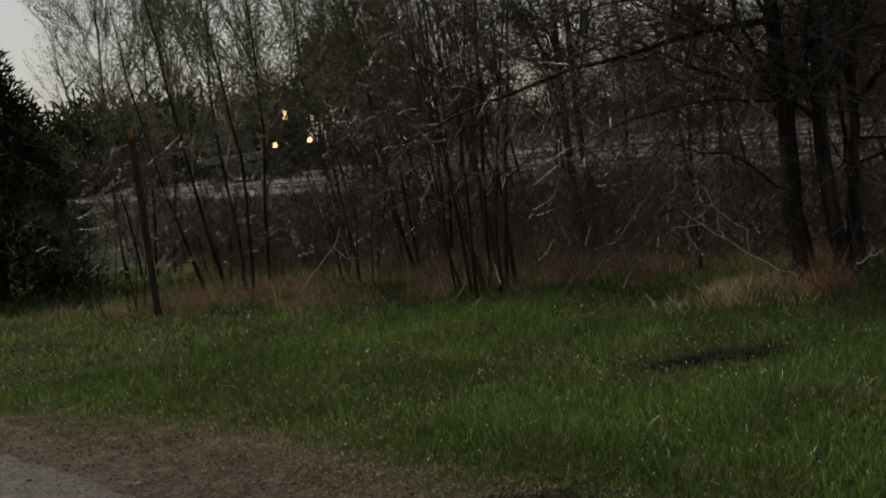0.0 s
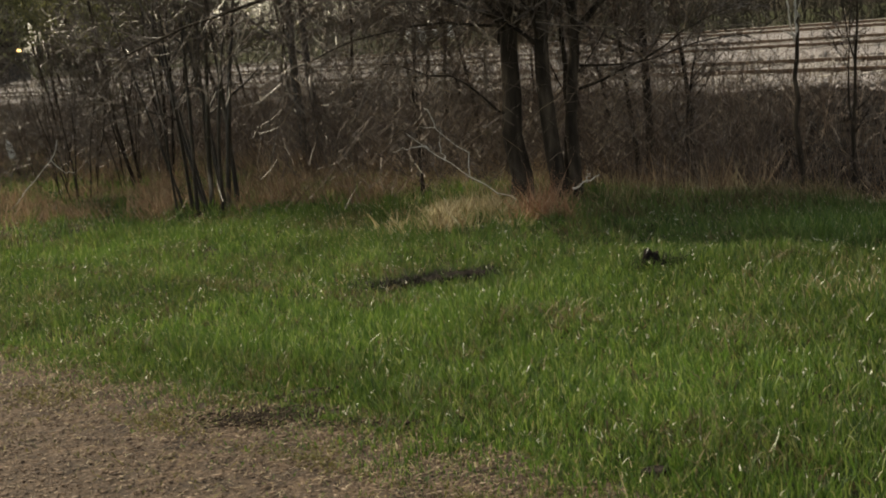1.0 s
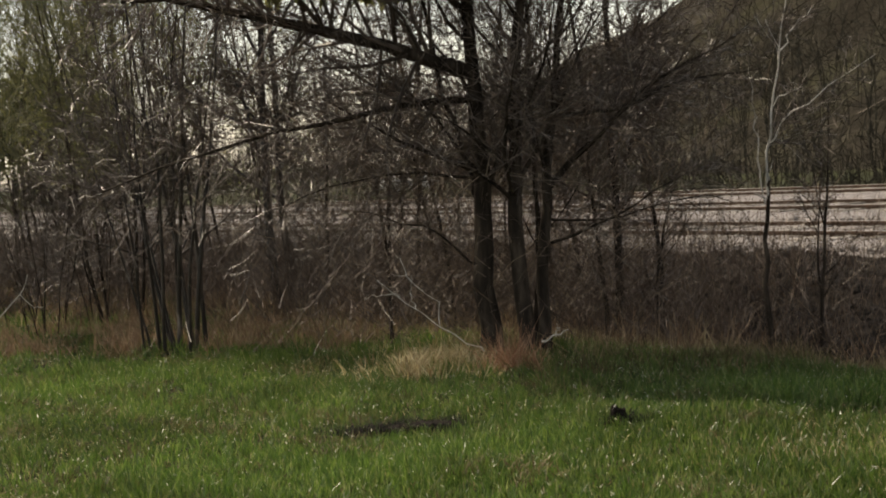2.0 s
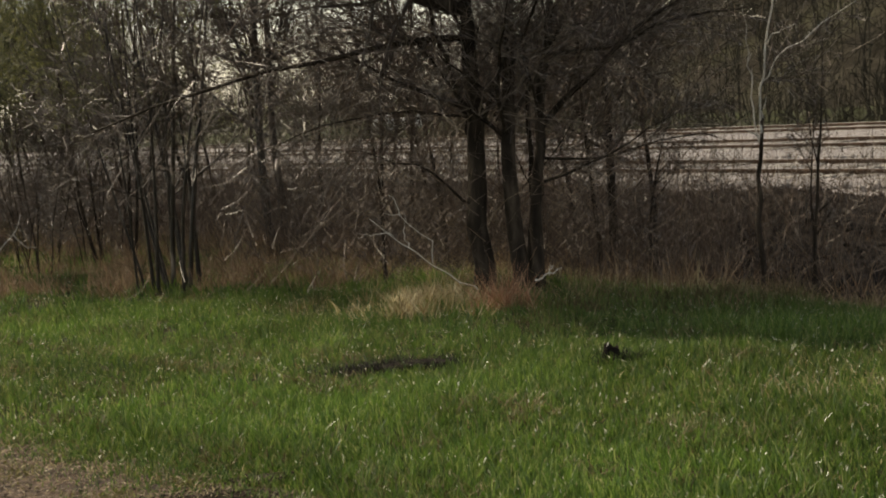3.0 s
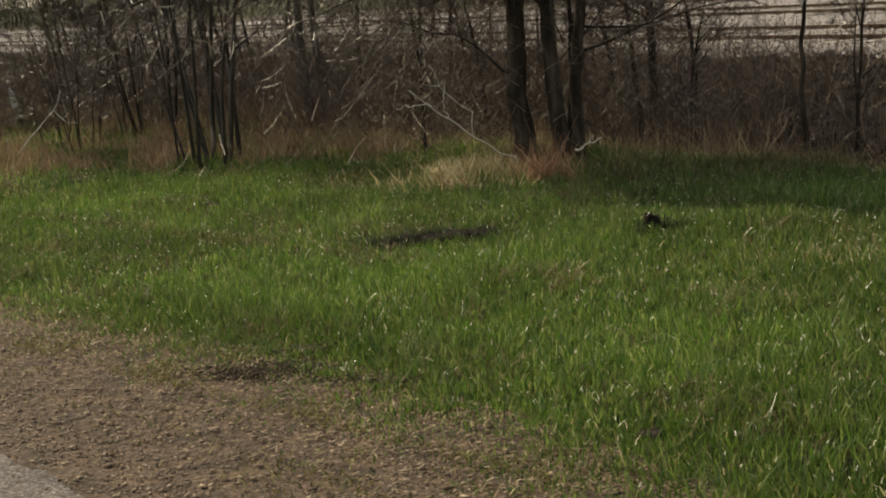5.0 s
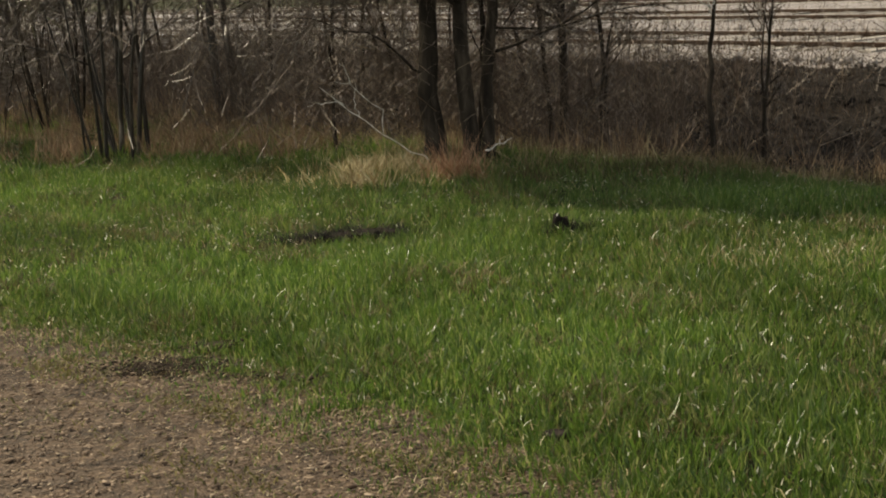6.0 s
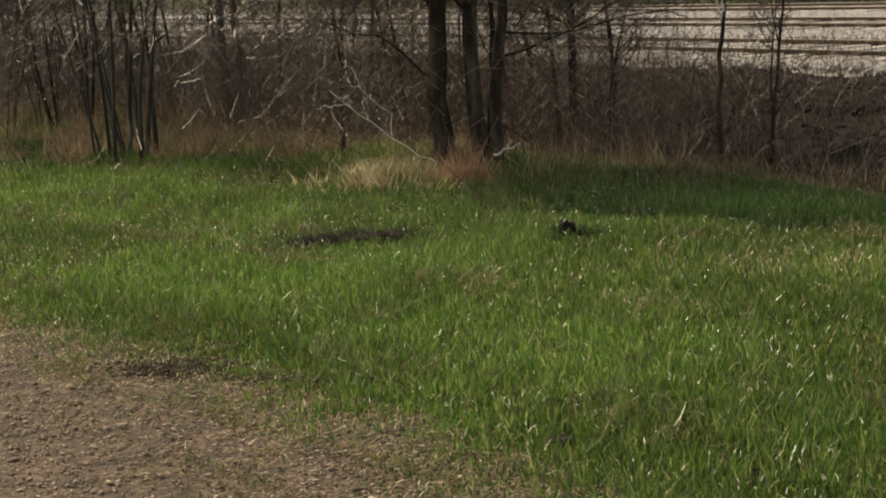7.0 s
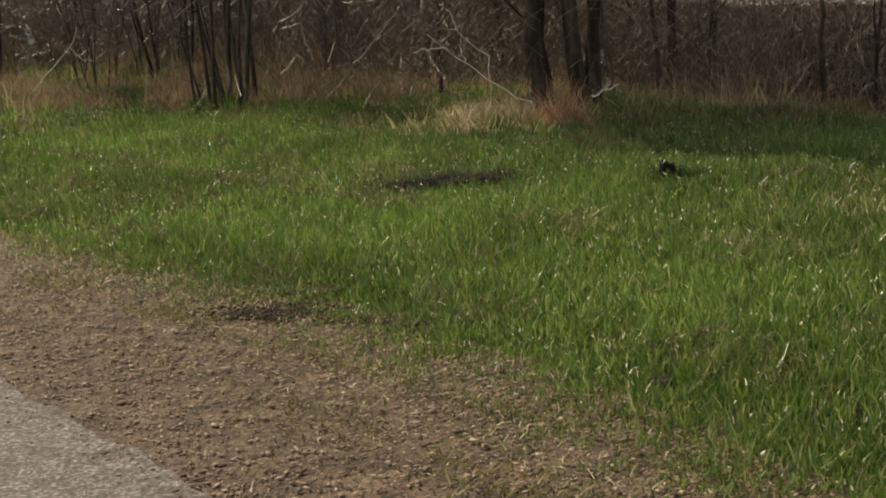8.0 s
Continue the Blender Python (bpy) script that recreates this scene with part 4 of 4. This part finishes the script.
def build_cedar():
    rg = np.random.RandomState(3)
    root = tagged(new("cedar"), "dense dark evergreen cedar beside the grass", "tree")
    v, f = tubes(*stems(rg, np.array([[0, 0, -0.1]]), np.array([[0, 0, 1.0]]), np.array([5.5]), np.array([0.12]), 10, 0.02), 8)
    part("trunk", mesh_of("trunk", v, f, BARK, True), BARK, root)
    n = 26000
    z = rg.beta(1.2, 1.7, n) * 5.6
    r = (1.5 * (1 - (z / 6.0) ** 1.6) + 0.12) * np.sqrt(rg.uniform(0.25, 1, n)) * (1 + 0.25 * np.sin(z * 5 + rg.randint(0, 5, n)))
    a = rg.uniform(0, 6.283, n)
    c = np.stack([r * np.cos(a), r * np.sin(a), z], 1)
    out = np.stack([np.cos(a), np.sin(a), rg.uniform(0.1, 1.1, n)], 1) + rg.normal(0, 0.3, (n, 3))
    out /= np.linalg.norm(out, axis=1, keepdims=True)
    sd = np.cross(out, rg.normal(0, 1, (n, 3)))
    sd /= np.linalg.norm(sd, axis=1, keepdims=True)
    L = rg.uniform(0.07, 0.2, (n, 1))
    V = np.stack([c - sd * L * 0.16, c + sd * L * 0.16, c + out * L], 1).reshape(-1, 3)
    part("crown", mesh_of("crown", V, np.arange(3 * n).reshape(-1, 3), CEDAR), CEDAR, root)
    return root


stand(build_cedar(), -11.4, 25.0, 0, 0.82)


def build_distance():
    # wooded hillside behind the railway
    def z(S, U, X, Y):
        a = np.degrees(np.arctan2(X, Y))
        d = np.hypot(X, Y)
        top = 1.0 + 12.5 * smooth(0.0, 6.5, a) + 12.0 * smooth(6, 16, a) + 2.6 * smooth(-18, -21, a) + 0.7 * wave(X, Y, 2, 0.09)
        return top * smooth(0, 1, np.clip((S - 36) / 70, 0, 1)) - 1.0
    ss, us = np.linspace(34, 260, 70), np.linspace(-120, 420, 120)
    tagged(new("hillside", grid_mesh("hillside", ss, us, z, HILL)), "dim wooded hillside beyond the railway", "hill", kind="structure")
    # far woods: one mass of bare stems and branches, along the railway and up the hillside
    rg = np.random.RandomState(21)
    n = 2300
    S, U = np.concatenate([rg.uniform(29.5, 60, 700), rg.uniform(50, 115, 500), rg.uniform(28.0, 33, 1100)]), rg.uniform(2, 160, n)
    U[1200:] = rg.uniform(2, 70, 1100)
    low = np.arange(n) >= 1200
    X, Y = TN.x * S + TD.x * U, TN.y * S + TD.y * U
    a = np.degrees(np.arctan2(X, Y))
    Z = z(S, U, X, Y)
    keep = (S < 60) | (a > 1)
    S, U, X, Y, a, Z, low = (q[keep] for q in (S, U, X, Y, a, Z, low))
    n = len(S)
    H = rg.uniform(0.8, 2.4, n) + 3.2 * smooth(0.5, 6, a) + 3.0 * smooth(-17, -20, a) + 1.6 * smooth(-7, -10, a) + 3.6 * np.exp(-((a + 4.0) / 3.6) ** 2)
    H = np.where(low, rg.uniform(0.4, 1.1, n) + 0.9 * smooth(0, 5, a), np.where(S > 60, H * 0.55, H))
    P0, R0 = stems(rg, np.stack([X, Y, np.maximum(Z, -0.2) - 0.3], 1), np.stack([rg.normal(0, 0.1, n), rg.normal(0, 0.1, n), np.ones(n)], 1), H, H * 0.008, 6, 0.06, rmin=0.01)
    P1, R1 = offshoots(rg, P0, R0, n * 5, 0.1, 1, 45, 0.5, 0.6, 3, 0.16, 0.05, 0.016)
    P2, R2 = offshoots(rg, P1, R1, n * 8, 0.1, 1, 45, 0.6, 0.7, 3, 0.18, 0.03, 0.016)
    vs, fs, o = [], [], 0
    for v, f in (tubes(P0, R0, 3), ribbons(P1, R1, rg), ribbons(P2, R2, rg)):
        vs.append(v), fs.append(f + o)
        o += len(v)
    tagged(new("far_woods", mesh_of("far_woods", np.concatenate(vs), np.concatenate(fs), HAZED_TWIG)), "bare brown woods beyond the tracks", "woods", kind="stuff")

    # a distant dark treeline
    n = 700
    az = np.radians(np.concatenate([rg.uniform(-48, -15.7, 330), rg.uniform(-12.4, -8, 90), rg.uniform(-25, -15.5, 280)]))
    D = rg.uniform(150, 215, n)
    H = rg.uniform(4.5, 7.5, n) + 2.2 * smooth(-17, -18, np.degrees(az))
    P0, R0 = stems(rg, np.stack([D * np.sin(az), D * np.cos(az), 0 * D - 0.5], 1), np.stack([rg.normal(0, 0.06, n), rg.normal(0, 0.06, n), np.ones(n)], 1), H, H * 0.03, 5, 0.05, rmin=0.06)
    P1, R1 = offshoots(rg, P0, R0, n * 10, 0.05, 1, 50, 0.42, 0.8, 3, 0.15, 0.03, 0.07)
    P2, R2 = offshoots(rg, P1, R1, n * 22, 0.1, 1, 50, 0.6, 0.8, 3, 0.2, 0.0, 0.09)
    m = 80
    az = np.radians(rg.uniform(-16.4, -10.2, m))
    D = rg.uniform(150, 200, m)
    H = rg.uniform(9.5, 13.5, m) - 4.2 * smooth(-13.0, -14.2, np.degrees(az))
    P3, R3 = stems(rg, np.stack([D * np.sin(az), D * np.cos(az), 0 * D - 0.5], 1), np.stack([rg.normal(0, 0.05, m), rg.normal(0, 0.05, m), np.ones(m)], 1), H, H * 0.014, 5, 0.05, rmin=0.05)
    P4, R4 = offshoots(rg, P3, R3, m * 24, 0.5, 1, 55, 0.24, 0.8, 3, 0.15, 0.03, 0.08)
    P5, R5 = offshoots(rg, P4, R4, m * 90, 0.1, 1, 50, 0.6, 0.8, 3, 0.2, 0.0, 0.15)
    vs, fs, o = [], [], 0
    for v, f in (tubes(P0, R0, 3), ribbons(P1, R1, rg), ribbons(P2, R2, rg), tubes(P3, R3, 3), ribbons(P4, R4, rg), ribbons(P5, R5, rg)):
        vs.append(v), fs.append(f + o)
        o += len(v)
    tagged(new("far_treeline", mesh_of("far_treeline", np.concatenate(vs), np.concatenate(fs), CEDAR)), "dark distant row of trees", "woods", kind="stuff")


build_distance()

LOCO_U = 86.0


def build_loco():
    """A dark freight locomotive, front towards -y, standing on the rail at z = 0."""
    root = tagged(new("locomotive"), "dark freight locomotive with lit headlight and ditch lights", "locomotive")
    bm = bmesh.new()
    box(bm, -1.5, 1.5, 0.0, 21, 1.15, 1.55, 0.04)
    part("underframe", bm, STEEL, root)
    bm = bmesh.new()
    box(bm, -1.0, 1.0, 0.75, 2.7, 1.55, 3.55, 0.18)
    part("nose", bm, LOCO_PAINT, root)
    bm = bmesh.new()
    box(bm, -1.55, 1.55, 2.7, 5.4, 1.55, 4.55, 0.16)
    part("cab", bm, LOCO_PAINT, root)
    bm = bmesh.new()
    box(bm, -1.05, 1.05, 5.4, 19.6, 1.55, 4.45, 0.15)
    box(bm, -1.5, 1.5, 14.5, 18.5, 3.7, 4.5, 0.12)
    part("long_hood", bm, LOCO_PAINT, root)
    for x in (-1.15, 1.15):
        bm = bmesh.new()
        box(bm, x - 0.33, x + 0.33, 2.67, 2.72, 3.3, 4.1, 0.02)
        part("windshield", bm, GLASS_DARK, root, "dark cab windshield")
    for x in (-0.32, 0.32):
        bm = bmesh.new()
        box(bm, x - 0.27, x + 0.27, 2.66, 2.72, 3.75, 4.15, 0.02)
        part("windshield", bm, GLASS_DARK, root, "dark cab windshield")
    for z in (3.06, 3.32):
        bm = bmesh.new()
        rod(bm, (0, 0.70, z), (0, 0.80, z), 0.12, 14)
        part("headlight", bm, LAMP, root, "lit warm headlight")
    for x in (-0.93, 0.93):
        bm = bmesh.new()
        rod(bm, (x, 0.05, 1.72), (x, 0.25, 1.72), 0.17, 12)
        case = part("ditch_light", bm, STEEL, root)
        bm = bmesh.new()
        rod(bm, (x, 0.0, 1.72), (x, 0.06, 1.72), 0.13, 12)
        part("lens", bm, LAMP, case, "lit warm lens")
    bm = bmesh.new()
    v = [bm.verts.new(c) for c in ((-1.45, 0.15, 1.15), (1.45, 0.15, 1.15), (1.3, -0.25, 0.12), (-1.3, -0.25, 0.12), (-1.45, 0.3, 1.15), (1.45, 0.3, 1.15), (1.3, -0.1, 0.12), (-1.3, -0.1, 0.12))]
    for q in ((0, 3, 2, 1), (4, 5, 6, 7), (0, 1, 5, 4), (3, 7, 6, 2), (0, 4, 7, 3), (1, 2, 6, 5)):
        bm.faces.new([v[k] for k in q])
    part("snow_plow", bm, STEEL, root)
    bm = bmesh.new()
    box(bm, -0.18, 0.18, -0.75, 0.1, 0.72, 1.05, 0.04)
    part("coupler", bm, STEEL, root)
    bm = bmesh.new()
    for x in (-1.4, -0.75, 0.75, 1.4):
        rod(bm, (x, 0.06, 1.55), (x, 0.06, 2.6), 0.025, 6)
    rod(bm, (-1.4, 0.06, 2.6), (-0.75, 0.06, 2.6), 0.025, 6), rod(bm, (0.75, 0.06, 2.6), (1.4, 0.06, 2.6), 0.025, 6)
    for x in (-1.45, 1.45):
        for y in np.arange(5.6, 20, 1.8):
            rod(bm, (x, y, 1.55), (x, y, 2.55), 0.022, 6)
        rod(bm, (x, 5.6, 2.55), (x, 19.9, 2.55), 0.022, 6)
    part("handrails", bm, STEEL, root)
    bm = bmesh.new()
    box(bm, -1.3, 1.3, 7.6, 12.6, 0.35, 1.15, 0.15)
    part("fuel_tank", bm, STEEL, root)
    for y0 in (2.4, 14.0):
        bm = bmesh.new()
        for x in (-1.15, 1.15):
            box(bm, x - 0.08, x + 0.08, y0 - 0.3, y0 + 4.2, 0.45, 0.95, 0.04)
        truck = part("truck_frame", bm, STEEL, root)
        for k in range(3):
            bm = bmesh.new()
            y = y0 + 0.25 + 1.7 * k
            rod(bm, (-0.82, y, 0.52), (-0.68, y, 0.52), 0.51, 24), rod(bm, (0.68, y, 0.52), (0.82, y, 0.52), 0.51, 24)
            rod(bm, (-0.7, y, 0.52), (0.7, y, 0.52), 0.09, 10)
            part("wheelset", bm, STEEL, truck)
    return root


loco = build_loco()

def build_post():
    root = tagged(new("fence_post"), "dark leaning steel post with an orange top in the grass", "post")
    bm = bmesh.new()
    box(bm, -0.042, 0.042, -0.006, 0.006, -0.3, 2.2, 0.002)
    box(bm, -0.004, 0.004, 0.004, 0.04, -0.3, 2.2, 0.002)
    for z in np.arange(0.3, 2.1, 0.1):
        box(bm, -0.012, 0.012, -0.012, -0.003, z, z + 0.03)
    part("shaft", bm, POST, root)
    bm = bmesh.new()
    box(bm, -0.03, 0.03, -0.010, 0.045, 2.12, 2.24, 0.004)
    part("painted_tip", bm, POST_TIP, root, "faded orange paint")
    root.matrix_basis = pose(-6.96, 19.4, 0.0, 0, 0.8, 20)
    return root


build_post()


def line_mesh(name, lines, material, sides=6, seed=1):
    """Crooked rods: rows of (radius, points)."""
    rg = np.random.RandomState(seed)
    P0 = spread([l[1] for l in lines], 9)
    P0[:, 1:] += rg.normal(0, 0.008, P0[:, 1:].shape)
    R0 = np.array([l[0] for l in lines])[:, None] * (1 - 0.6 * np.linspace(0, 1, 9)[None])
    v, f = tubes(P0, R0, sides)
    return mesh_of(name, v, f, material, True)


def build_small():
    b = Vector((0.55, 14.4, 0))
    off = lambda pts: [(b.x + p[0], b.y + p[1] - 0.45, p[2]) for p in pts]
    dead = tagged(new("dead_branch"), "bleached broken branch leaning out of the tree's foot", "branch")
    part("stem", line_mesh("stem", ((0.006, off([(-0.14, 0.1, 0.05), (-0.2, 0, 0.12), (-0.36, 0, 0.19), (-0.51, 0, 0.32), (-0.69, 0, 0.46), (-0.81, 0, 0.57), (-1.0, 0, 0.72)])),), DEADWOOD), DEADWOOD, dead)
    for k, pts in enumerate(([(-0.5, 0, 0.31), (-0.5, 0, 0.51), (-0.66, 0, 0.63), (-0.74, 0, 0.73), (-0.87, 0, 0.77)], [(-0.69, 0, 0.46), (-0.72, 0, 0.6), (-0.7, 0, 0.74)],
                             [(-0.74, 0, 0.73), (-0.76, 0, 0.84), (-0.82, 0, 0.92)], [(-0.81, 0, 0.57), (-0.95, 0, 0.6), (-1.1, 0, 0.58)])):
        part("twig", line_mesh("twig", ((0.0038, off(pts)),), DEADWOOD, 5, k + 2), DEADWOOD, dead)
    low = tagged(new("broken_branch"), "short pale broken branch beside the trunk", "branch")
    part("stem", line_mesh("stem", ((0.009, [(0.86, 13.6, 0.15), (0.92, 13.58, 0.16), (0.98, 13.56, 0.19), (1.08, 13.56, 0.23)]),), DEADWOOD, 6, 9), DEADWOOD, low)
    part("twig", line_mesh("twig", ((0.005, [(0.97, 13.56, 0.185), (1.0, 13.56, 0.24), (0.99, 13.56, 0.28)]),), DEADWOOD, 5, 8), DEADWOOD, low)
    st = tagged(new("forked_stick"), "pale forked stick leaning in the dead grass", "stick")
    part("stem", line_mesh("stem", ((0.010, [(-5.25, 19.3, -0.05), (-5.0, 19.37, 0.2), (-4.79, 19.42, 0.4), (-4.66, 19.45, 0.56), (-4.6, 19.45, 0.72)]),), DEADWOOD, 6, 3), DEADWOOD, st)
    part("prong", line_mesh("prong", ((0.007, [(-4.70, 19.44, 0.50), (-4.62, 19.44, 0.40), (-4.54, 19.44, 0.33), (-4.45, 19.44, 0.34)]),), DEADWOOD, 5, 4), DEADWOOD, st)
    for x, y, h, turn in ((-10.7, 26.6, 0.26, 10), (-6.3, 23.9, 0.28, -12)):
        root = tagged(new("white_marker"), "small white plastic marker standing in the weeds", "marker")
        bm = bmesh.new()
        bmesh.ops.create_cone(bm, cap_ends=True, segments=14, radius1=0.05, radius2=0.045, depth=h * 0.7, matrix=Matrix.Translation((0, 0, h * 0.35)))
        bmesh.ops.create_cone(bm, cap_ends=True, segments=14, radius1=0.045, radius2=0.016, depth=h * 0.25, matrix=Matrix.Translation((0, 0, h * 0.825)))
        part("body", bm, WHITE, root)
        bm = bmesh.new()
        bmesh.ops.create_cone(bm, cap_ends=True, segments=12, radius1=0.018, radius2=0.018, depth=0.03, matrix=Matrix.Translation((0, 0, h * 0.97)))
        part("cap", bm, WHITE, root)
        bm = bmesh.new()
        rod(bm, (0, 0, -0.55), (0, 0, 0.02), 0.012, 7)
        part("stake", bm, POST, root, "dark wooden stake")
        root.matrix_basis = pose(x, y, float(ground_z(x, y)) + (0.3 if x > -8 else 0.12), 0, turn, 0)


build_small()


def build_mounds():
    """Dark turned soil with grey thatch, and a small charred stump."""
    for name, x, y, rx, ry, h, label in (("soil_mound", -0.14, 10.7, 0.27, 0.11, 0.05, "low dark mound of turned soil and grey thatch in the grass"),
                                         ("soil_mound", -1.0, 7.4, 0.2, 0.1, 0.014, "dark bare soil hollow at the grass edge"),
                                         ("soil_mound", -0.84, 7.72, 0.08, 0.06, 0.03, "small dark clod at the grass edge"),
                                         ("soil_mound", 0.557, 5.87, 0.05, 0.05, 0.008, "small dark bare hollow among the blades")):
        bm = bmesh.new()
        bmesh.ops.create_uvsphere(bm, u_segments=36, v_segments=14, radius=1)
        for v in bm.verts:
            k = 1 + 0.22 * noise.noise(v.co * 2.2 + Vector((x, y, 0))) + 0.15 * noise.noise(v.co * 6)
            v.co = Vector((v.co.x * rx * k, v.co.y * ry * k, max(v.co.z, -0.3) * h * k))
        me = bpy.data.meshes.new(name)
        bm.to_mesh(me)
        bm.free()
        me.materials.append(DAMP_SOIL if 7 < y < 9 else DIRT_DARK)
        me.polygons.foreach_set("use_smooth", np.ones(len(me.polygons), bool))
        ob = tagged(new(name, me), label, "mound")
        ob.matrix_basis = pose(x, y, float(ground_z(x, y)) - 0.012, 0, 0, 12)
    c = [(rs.normal(-0.24, 0.24), rs.normal(10.72, 0.09), rs.uniform(0.5, 1)) for k in range(120)]
    tufts("grey_thatch", c, 20, 0.04, 0.03, 0.11, THATCH, "grey matted dead grass over the mound", "dry grass", 0.8)
    n = 2600
    which = rs.uniform(0, 1, n)
    X = np.where(which < 0.62, rs.normal(-1.02, 0.15, n), np.where(which < 0.85, rs.normal(-0.84, 0.06, n), rs.normal(-0.5, 0.16, n)))
    Y = np.where(which < 0.62, rs.normal(7.38, 0.085, n) - 0.2 * (X + 1.02), np.where(which < 0.85, rs.normal(7.72, 0.05, n), rs.normal(7.0, 0.05, n) - 0.5 * (X + 0.5)))
    pebbles("soil_crumbs", X, Y, 0 * X + 0.004, rs.gamma(2.0, 0.0024, n) + 0.0018, DAMP_SOIL, "dark crumbs of turned soil at the grass edge", 0.4)
    root = tagged(new("tree_stump"), "small dark broken stump in the grass", "stump")
    bm = bmesh.new()
    bmesh.ops.create_cone(bm, cap_ends=True, segments=16, radius1=0.075, radius2=0.05, depth=0.16, matrix=Matrix.Translation((0, 0, 0.03)))
    bmesh.ops.subdivide_edges(bm, edges=bm.edges[:], cuts=2)
    for v in bm.verts:
        q = noise.noise(v.co * 18)
        v.co.x *= 1 + 0.35 * q
        v.co.y *= 1 + 0.35 * q
        if v.co.z > 0.08:
            v.co.z += 0.02 * noise.noise(v.co * 30 + Vector((3, 1, 2))) - 0.35 * v.co.x
    part("wood", bm, DIRT_DARK, root)
    bm = bmesh.new()
    rod(bm, (-0.035, -0.035, 0.11), (-0.02, -0.035, 0.14), 0.007, 7, 0.004)
    part("splinter", bm, DEADWOOD, root, "pale split wood")
    root.matrix_basis = pose(1.07, 10.15, float(ground_z(1.07, 10.15)), 0, 0, 0) @ Matrix.Diagonal((0.85, 0.85, 0.8, 1))
    c = [(1.07 + rs.normal(0, 0.09), 10.15 + rs.normal(0, 0.05), rs.uniform(0.6, 1)) for k in range(14)]
    tufts("stump_weeds", c, 16, 0.04, 0.05, 0.16, THATCH, "dark dead weeds round the stump", "weeds", 0.6)

    for x, y, r in ((-1.3, 75.0, 0.62), (0.13, 75.0, 0.42), (-0.6, 76.0, 0.35)):
        bm = bmesh.new()
        bmesh.ops.create_icosphere(bm, subdivisions=3, radius=1)
        for v in bm.verts:
            k = 1 + 0.35 * noise.noise(v.co * 1.6 + Vector((x, y, 0))) + 0.1 * noise.noise(v.co * 5)
            v.co = Vector((v.co.x * r * k, v.co.y * r * 0.8 * k, v.co.z * r * 0.75 * k))
        me = bpy.data.meshes.new("pale_boulder")
        bm.to_mesh(me)
        bm.free()
        me.materials.append(DEADWOOD)
        ob = tagged(new("pale_boulder", me), "pale sunlit boulder beyond the tracks", "boulder")
        ob.matrix_basis = pose(x, y, 0.55, 0, 0, 40)


build_mounds()


def motions():
    """The locomotive backs slowly away along the middle track, gathering speed."""
    rows = []
    for i in range(0, 17):
        t = i * 0.5
        go = 1.2 * t + 0.55 * min(t, 4.0) ** 2 + max(0.0, t - 4.0) * 4.4
        rows.append((t, Matrix.Translation(P(20.0, LOCO_U + go, RAIL_Z)) @ Matrix.Rotation(math.atan2(TN.y, TN.x), 4, "Z")))
    walk(loco, rows)


motions()
